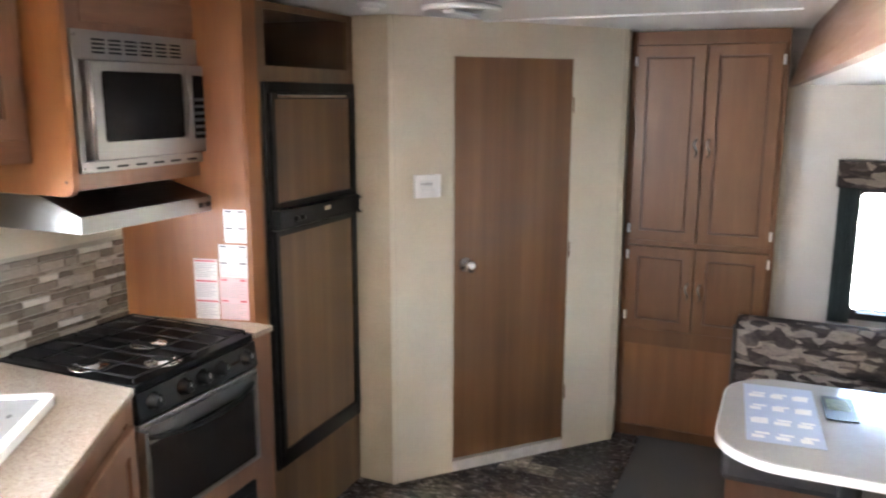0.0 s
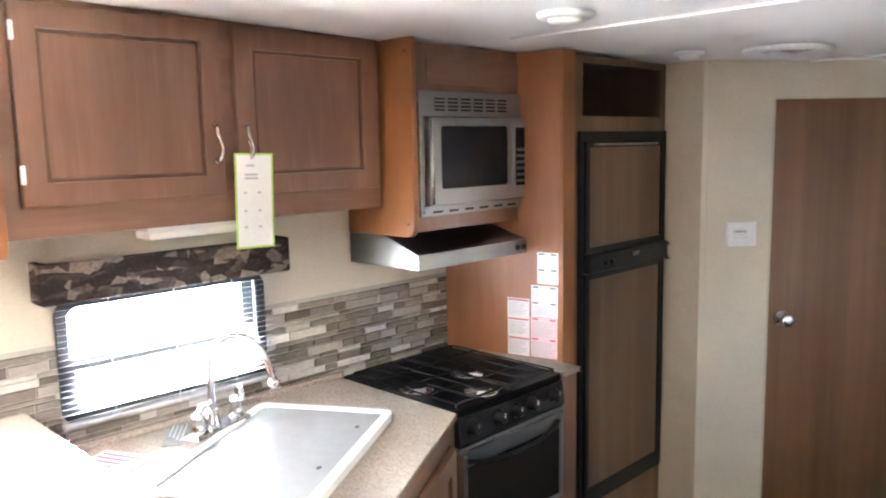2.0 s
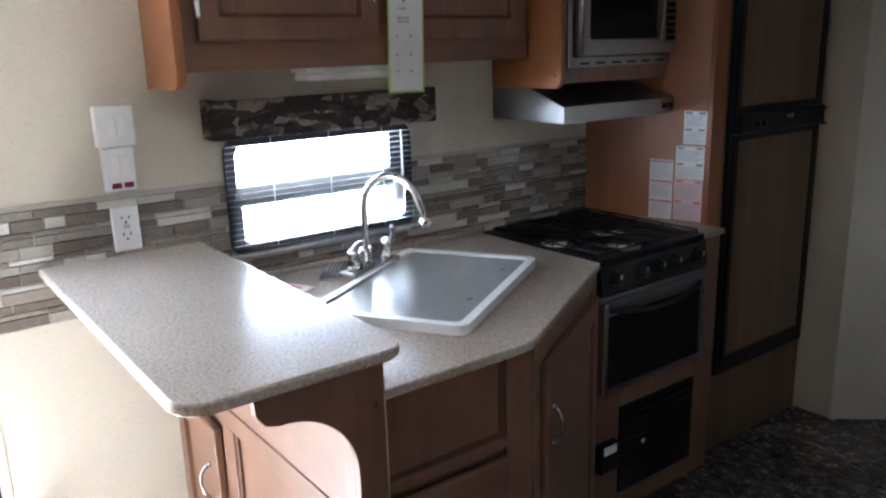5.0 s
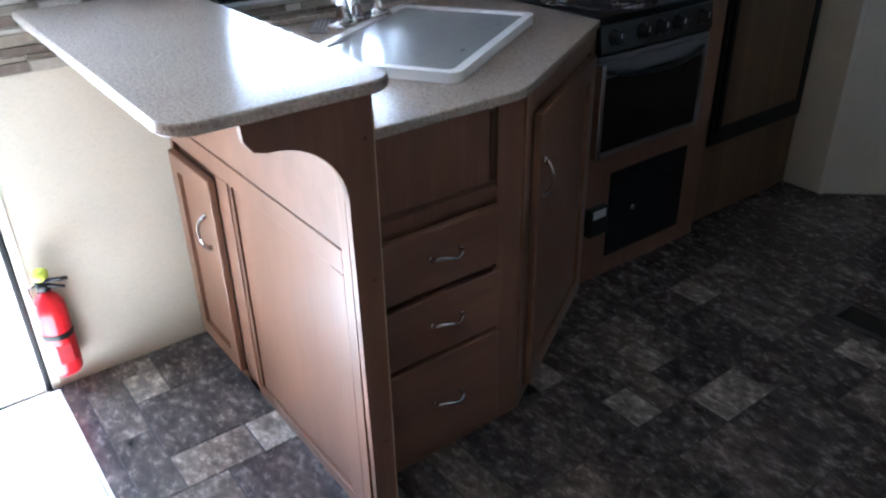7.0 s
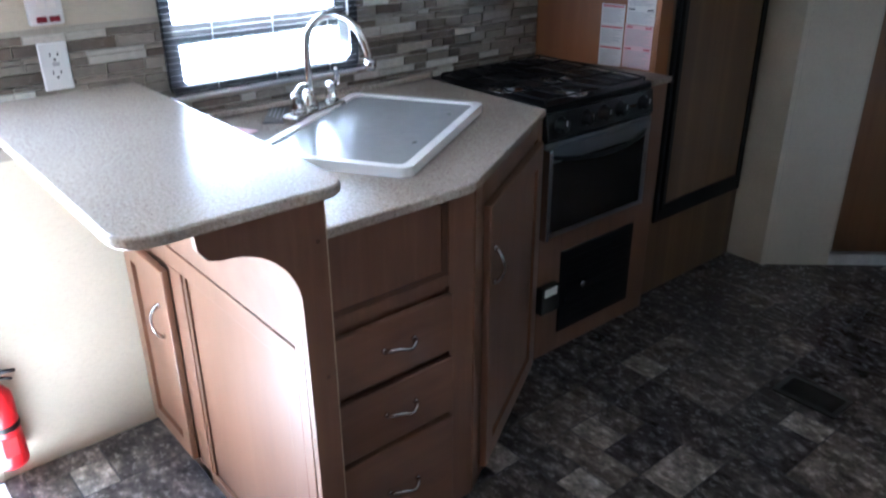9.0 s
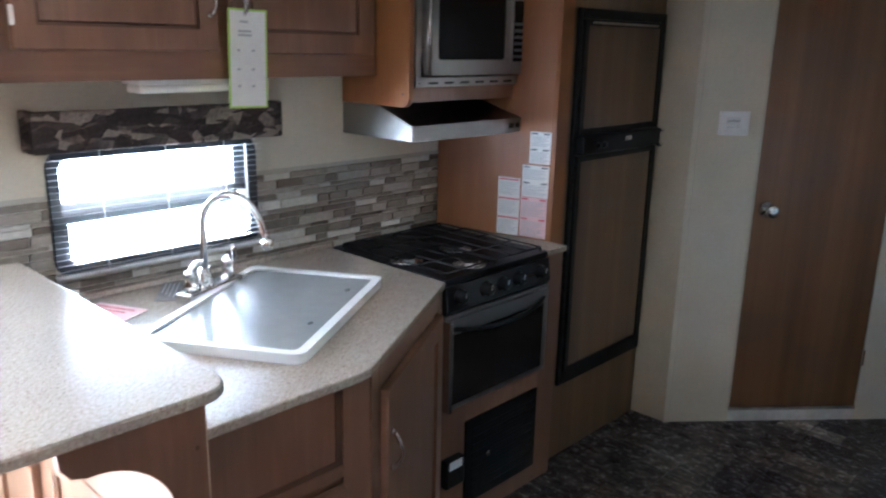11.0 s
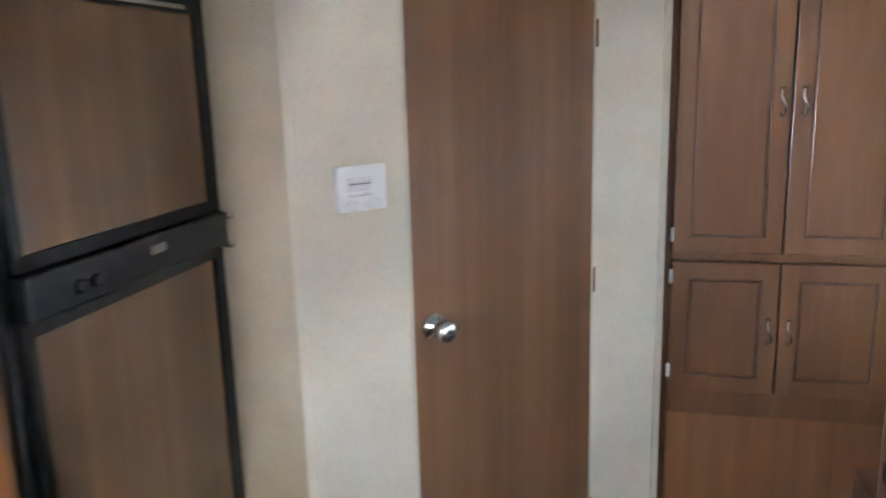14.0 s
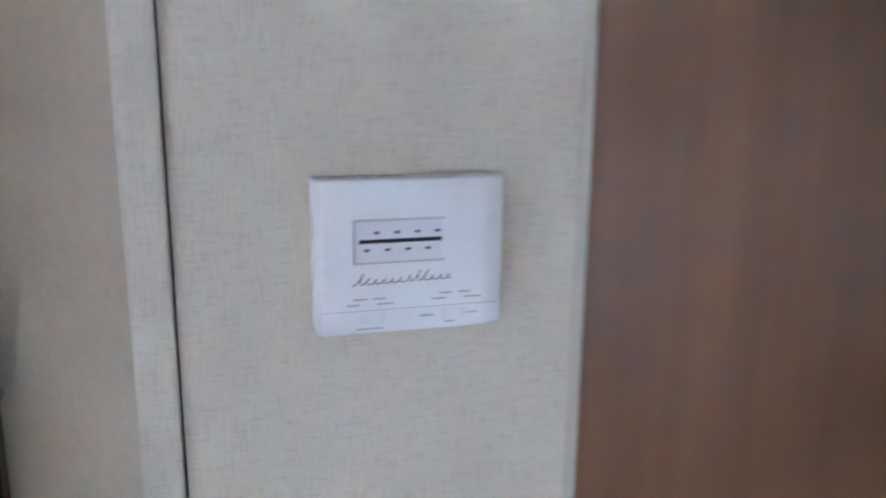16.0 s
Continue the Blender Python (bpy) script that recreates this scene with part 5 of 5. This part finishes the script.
g = part("pane", B(0.88, 1.42, 4.415, 4.419, 0.72, 1.30), GLASS, w2)
g.visible_shadow = False
b2 = thing("venetian_blind", (1.15, 4.37, 0.72), "pale venetian blind drawn over the dinette window", "blind")
bm = bmesh.new()
prism(bm, [(-0.0115, -0.0035), (0, 0.0006), (0.0115, 0.0035), (0.0115, 0.0045), (0, 0.0018), (-0.0115, -0.0025)], 0.93, 1.40, "yz")
me = mesh_of("slat", bm, SLAT)
for i in range(31):
    o = new("slat", me)
    o.parent = b2
    o.matrix_parent_inverse = Matrix.Translation(b2.location).inverted()
    o.location = (0, 4.355, 0.735 + i * 0.0175)
# Unseen window, assumed from highlights that point to daylight on this side.
w3 = thing("window_3_unseen", (SLX, 2.85, 0.86), "unseen black-framed window assumed beside the dinette table", "window", "", "structure")
bm = bmesh.new()
ring(bm, rounded(2.575, 3.125, 0.835, 1.225, 0.04), rounded(2.615, 3.085, 0.875, 1.185, 0.02), SLX - 0.014, SLX - 0.001, "yz")
part("frame", bm, FRAMEBLACK, w3)
g = part("pane", B(SLX + 0.028, SLX + 0.032, 2.60, 3.10, 0.86, 1.20), GLASS, w3)
g.visible_shadow = False
# Unseen blind, added to hold back the sky light of this window.
b3 = thing("venetian_blind", (SLX - 0.03, 2.85, 0.86), "unseen venetian blind added to dim the window beside the table", "blind")
bm = bmesh.new()
prism(bm, [(-0.009, -0.007), (0.009, 0.007), (0.0095, 0.0065), (-0.0085, -0.0075)], 2.59, 3.11, "xz")
me3 = mesh_of("slat", bm, SLAT)
for i in range(21):
    o = new("slat", me3)
    o.parent = b3
    o.matrix_parent_inverse = Matrix.Translation(b3.location).inverted()
    o.location = (SLX - 0.03, 0, 0.86 + i * 0.0175)
bm = bmesh.new()
wave = [(0.812 + 0.0029 * k, 4.353 + 0.007 * math.sin(k * 1.25) + 0.003 * math.sin(k * 0.47)) for k in range(33)]
rows = [[bm.verts.new((x, y + dy, z)) for x, y in wave] for dy, z in ((0, 0.68), (0, 1.31), (0.004, 1.31), (0.004, 0.68))]
for r in range(4):
    for k in range(32):
        bm.faces.new((rows[r][k], rows[r][k + 1], rows[(r + 1) % 4][k + 1], rows[(r + 1) % 4][k]))
for k in (0, 32):
    bm.faces.new([rows[r][k] for r in range(4)])
bmesh.ops.recalc_face_normals(bm, faces=bm.faces)
cu = thing("curtain", (0.89, 4.355, 0.68), "dark green gathered side curtain", "curtain")
part("cloth", bm, plain("dark_green_cloth", (0.035, 0.045, 0.042), 0.9, 0, 0.2, 90, 0.2), cu)
vl = thing("valance", (1.15, 4.33, 1.305), "camouflage fabric window valance over the dinette window", "window valance")
part("front", B(0.80, 1.50, 4.300, 4.318, 1.305, 1.425, 0.005), CAMO, vl)
for a, b in ((0.80, 0.818), (1.482, 1.50)):
    part("end", B(a, b, 4.3185, 4.389, 1.305, 1.425, 0.004), CAMO, vl)

# ---- wall plates and extinguisher ----
m = kitchen_frame(WX + 0.0005)


def plate(y0, y1, z0, z1, depth, label, cat):
    t = thing("wall_plate", (WX, (y0 + y1) / 2, z0), label, cat)
    part("plate", xform(B(y0, y1, 0.0025 if z0 < 1.2 else 0, depth, z0, z1, 0.004), m), WHITE, t)
    return t


p1 = plate(0.705, 0.80, 1.335, 1.438, 0.030, "deep white double rocker light switch", "light switch")
for u in (0.732, 0.757):
    part("rocker", xform(B(u, u + 0.02, 0.0302, 0.034, 1.36, 1.41, 0.002), m), IVORY, p1)
p2 = plate(0.713, 0.793, 1.222, 1.334, 0.022, "white switch plate with two red indicator lights", "light switch")
for u in (0.735, 0.759):
    part("rocker", xform(B(u, u + 0.018, 0.0222, 0.026, 1.262, 1.312, 0.002), m), IVORY, p2)
for u in (0.728, 0.758):
    part("indicator", xform(B(u, u + 0.024, 0.0222, 0.027, 1.229, 1.243, 0.002), m), plain("dark_red_lens", (0.22, 0.02, 0.03), 0.2) if u < 0.74 else bpy.data.materials["dark_red_lens"], p2)
p3 = plate(0.718, 0.788, 1.062, 1.18, 0.012, "white double electrical outlet on the mosaic tiles", "outlet")
for w in (1.098, 1.142):
    bm = bmesh.new()
    box(bm, 0.742, 0.745, 0.0121, 0.0126, w + 0.004, w + 0.013)
    box(bm, 0.760, 0.763, 0.0121, 0.0126, w + 0.004, w + 0.013)
    box(bm, 0.750, 0.755, 0.0121, 0.0126, w - 0.007, w - 0.001)
    part("slots", xform(bm, m), BLACK, p3)
part("buttons", xform(B(0.745, 0.762, 0.0121, 0.014, 1.122, 1.132, 0.001), m), GREYINK, p3)

fe = thing("fire_extinguisher", (-1.505, 0.437, 0.05), "red fire extinguisher strapped to the wall by the entry door", "fire extinguisher")
FC = (-1.508, 0.437, 0)
bm = bmesh.new()
lathe(bm, [(0.030, 0.052), (0.040, 0.058), (0.0415, 0.07), (0.0415, 0.255), (0.038, 0.28), (0.026, 0.30), (0.016, 0.308), (0.014, 0.318)], FC, "z", 28)
cyl = part("cylinder", bm, RED, fe)
part("label_panel", B(-1.4715, -1.4655, 0.417, 0.457, 0.10, 0.16, 0.002), plain("dark_red_label", (0.3, 0.01, 0.015), 0.4), cyl)
bm = bmesh.new()
lathe(bm, [(0.0422, 0.176), (0.0428, 0.179), (0.0428, 0.192), (0.0422, 0.195)], FC, "z", 28)
part("strap", bm, BLACK, fe, "black retaining strap")
bm = bmesh.new()
lathe(bm, [(0.015, 0.3182), (0.019, 0.322), (0.019, 0.345), (0.012, 0.35)], FC, "z", 16)
tube(bm, [(-1.508, 0.432, 0.345), (-1.48, 0.457, 0.355), (-1.455, 0.492, 0.362)], [0.007, 0.006, 0.005], 8)
tube(bm, [(-1.508, 0.432, 0.332), (-1.485, 0.457, 0.335), (-1.465, 0.482, 0.335)], [0.006, 0.005, 0.004], 8)
part("valve", bm, BLACK, fe, "black valve and lever")
bm = bmesh.new()
lathe(bm, [(0.017, 0.352), (0.021, 0.358), (0.021, 0.374), (0.012, 0.381)], FC, "z", 16)
part("gauge_tag", bm, YELLOWG, fe, "yellow-green inspection tag")
bm = bmesh.new()
tube(bm, [(-1.51, 0.422, 0.338), (-1.505, 0.401, 0.335), (-1.50, 0.3985, 0.315), (-1.502, 0.401, 0.285), (-1.505, 0.404, 0.27)], 0.0035, 8)
part("pin_ring", bm, NICKEL, fe)
part("bracket", B(WX + 0.0005, WX + 0.010, 0.422, 0.452, 0.10, 0.30, 0.002), BLACK, fe)

fe.location += Vector((0, -0.017, 0.028))

# ---- ceiling lights and vent ----
for x, y, r in ((-0.68, 2.06, 0.075), (-0.83, 3.02, 0.055), (-0.10, 1.1, 0.075)):
    z = ceil_z(y)
    lt = thing("ceiling_light", (x, y, z), "round white ceiling light, switched off", "ceiling light", "round ceiling lights")
    bm = bmesh.new()
    lathe(bm, [(r, z + 0.002), (r, z - 0.008), (r * 0.92, z - 0.014), (r * 0.65, z - 0.014)], (x, y, 0), "z", 28)
    part("bezel", bm, WHITE, lt)
    bm = bmesh.new()
    lathe(bm, [(r * 0.64, z - 0.010), (r * 0.6, z - 0.022), (r * 0.3, z - 0.028), (0.004, z - 0.029)], (x, y, 0), "z", 24)
    part("lens", bm, IVORY, lt)
vz = ceil_z(3.2)
vt = thing("ceiling_vent", (-0.55, 3.2, vz), "white round ceiling vent with a crossbar", "vent")
bm = bmesh.new()
lathe(bm, [(0.15, vz + 0.002), (0.15, vz - 0.012), (0.135, vz - 0.018), (0.12, vz - 0.006)], (-0.55, 3.2, 0), "z", 30)
part("ring", bm, WHITE, vt)
bm = bmesh.new()
lathe(bm, [(0.119, vz - 0.002), (0.03, vz - 0.016), (0.004, vz - 0.016)], (-0.55, 3.2, 0), "z", 24)
part("louvre_disc", bm, plain("grey_vent", (0.34, 0.34, 0.34), 0.5), vt)
bm = bmesh.new()
box(bm, -0.575, -0.525, 3.08, 3.32, vz - 0.034, vz - 0.0175, 0.006)
part("crossbar", bm, WHITE, vt)
vt2 = thing("ceiling_vent", (-0.62, 1.45, ceil_z(1.45)), "square white roof vent frame in the ceiling", "vent")
vz = ceil_z(1.45)
bm = bmesh.new()
ring(bm, rounded(-0.82, -0.42, 1.25, 1.65, 0.03), rounded(-0.78, -0.46, 1.29, 1.61, 0.02), vz - 0.014, vz + 0.003, "xy")
part("frame", bm, WHITE, vt2)
part("screen", B(-0.7795, -0.4605, 1.2905, 1.6095, vz - 0.006, vz + 0.002), CEIL, vt2)

# ---- mosaic tiles ----
rnd = random.Random(11)
tile_meshes = {}


def mosaic_tile(length, h):
    key = (round(length, 3), round(h, 4))
    if key not in tile_meshes:
        bm = bmesh.new()
        b = 0.0012
        lo = [bm.verts.new((0, a, c)) for a, c in ((0, 0), (length, 0), (length, h), (0, h))]
        hi = [bm.verts.new((0.0035, a, c)) for a, c in ((b, b), (length - b, b), (length - b, h - b), (b, h - b))]
        fs = [bm.faces.new(hi)] + [bm.faces.new((lo[i], lo[(i + 1) % 4], hi[(i + 1) % 4], hi[i])) for i in range(4)]
        bmesh.ops.recalc_face_normals(bm, faces=fs)
        tile_meshes[key] = mesh_of("tile", bm, MOSAIC)
    return tile_meshes[key]


z = 0.907
rows_h = (0.030, 0.014, 0.022, 0.030, 0.014, 0.030, 0.022, 0.014, 0.030, 0.022, 0.014, 0.030, 0.022)
for r, h in enumerate(rows_h):
    y = 0.402 - 0.02 * rnd.random()
    while y < 2.487:
        length = rnd.choice((0.05, 0.075, 0.10, 0.10, 0.15, 0.15))
        a, b = max(y, 0.402), min(y + length, 2.488)
        spans = [(a, b)]
        if z + h > 0.986:
            spans = [(p, q) for p, q in ((a, min(b, 1.034)), (max(a, 1.656), b))]
        for p, q in spans:
            if q - p > 0.012:
                o = new("tile", mosaic_tile(q - p - 0.002, h - 0.002))
                o.parent = backing
                o.location = (WX + 0.003, p, z)
        y += length
    z += h

# ---- floor ----
floor = solid("floor", B(WX, SLX, BACK, 4.69, -0.06, -0.0005), SEAMDARK, "dark slate-look vinyl tile floor", "floor", "structure")
CX, CY = 0.1335, 0.1035
NX, NY = 24, 50
OX, OY = -1.6105, -0.4955
taken = [[False] * NY for _ in range(NX)]
rnd = random.Random(23)
floor_meshes = {}
rest = bmesh.new()
count = 0


def floor_tile(w, h, mat):
    key = (w, h, mat.name)
    if key not in floor_meshes:
        bm = bmesh.new()
        a, b, g, c = w * CX, h * CY, 0.0018, 0.0012
        lo = [bm.verts.new(p) for p in ((g, g, -0.0004), (a - g, g, -0.0004), (a - g, b - g, -0.0004), (g, b - g, -0.0004))]
        hi = [bm.verts.new(p) for p in ((g + c, g + c, 0.0012), (a - g - c, g + c, 0.0012), (a - g - c, b - g - c, 0.0012), (g + c, b - g - c, 0.0012))]
        fs = [bm.faces.new(hi)] + [bm.faces.new((lo[i], lo[(i + 1) % 4], hi[(i + 1) % 4], hi[i])) for i in range(4)]
        bmesh.ops.recalc_face_normals(bm, faces=fs)
        floor_meshes[key] = mesh_of("tile", bm, mat)
    return floor_meshes[key]


def lay(i, j, w, h, mat):
    global count
    for a in range(w):
        for b in range(h):
            taken[i + a][j + b] = True
    x, y = OX + i * CX, OY + j * CY
    near = 0.2 < y < 4.3 and x + w * CX > -1.56 and x < 0.6 and not (x + w * CX < -0.72 and 0.93 < y) and not (x + w * CX < -1.1 and y > 1.9)
    if near and count < 300:
        o = new("tile", floor_tile(w, h, mat))
        o.parent = floor
        o.location = (x, y, 0)
        count += 1
    else:
        a, b, g = w * CX, h * CY, 0.0015
        rest.faces.new([rest.verts.new((x + p, y + q, 0.001)) for p, q in ((g, g), (a - g, g), (a - g, b - g), (g, b - g))])


# tiles that stand out by their tone: column, row, columns wide, rows deep
for i, j, w, h, mat in ((2, 10, 2, 3, SLATE), (1, 9, 2, 1, SLATE_MID), (1, 10, 1, 1, SLATE_PALE), (4, 12, 1, 1, SLATE_PALE), (4, 10, 1, 2, SLATE_MID),
                        (5, 11, 2, 2, SLATE), (7, 12, 1, 1, SLATE_PALE), (5, 9, 2, 2, SLATE_MID), (6, 19, 1, 1, SLATE_PALE), (7, 22, 1, 1, SLATE_PALE),
                        (6, 23, 1, 1, SLATE_MID), (8, 20, 1, 1, SLATE_PALE), (9, 22, 1, 2, SLATE_PALE), (6, 26, 1, 1, SLATE_PALE), (9, 16, 2, 2, SLATE_MID),
                        (10, 20, 2, 2, SLATE_MID), (11, 25, 2, 3, SLATE_MID), (7, 15, 2, 1, SLATE_MID), (7, 18, 2, 1, SLATE)):
    lay(i, j, w, h, mat)
sizes = [(2, 3), (2, 2), (1, 1), (2, 2), (1, 2), (2, 1), (2, 3), (3, 2)]
for j in range(NY):
    for i in range(NX):
        if taken[i][j]:
            continue
        rnd.shuffle(sizes)
        for w, h in sizes + [(1, 1)]:
            if i + w <= NX and j + h <= NY and not any(taken[i + a][j + b] for a in range(w) for b in range(h)):
                break
        small = w * h == 1
        mat = rnd.choices((SLATE, SLATE_MID, SLATE_PALE), (0.45, 0.3, 0.25) if small else (0.78, 0.19, 0.03))[0]
        lay(i, j, w, h, mat)
tagged(part("tile_rest", rest, SLATE, floor), kind="stuff")
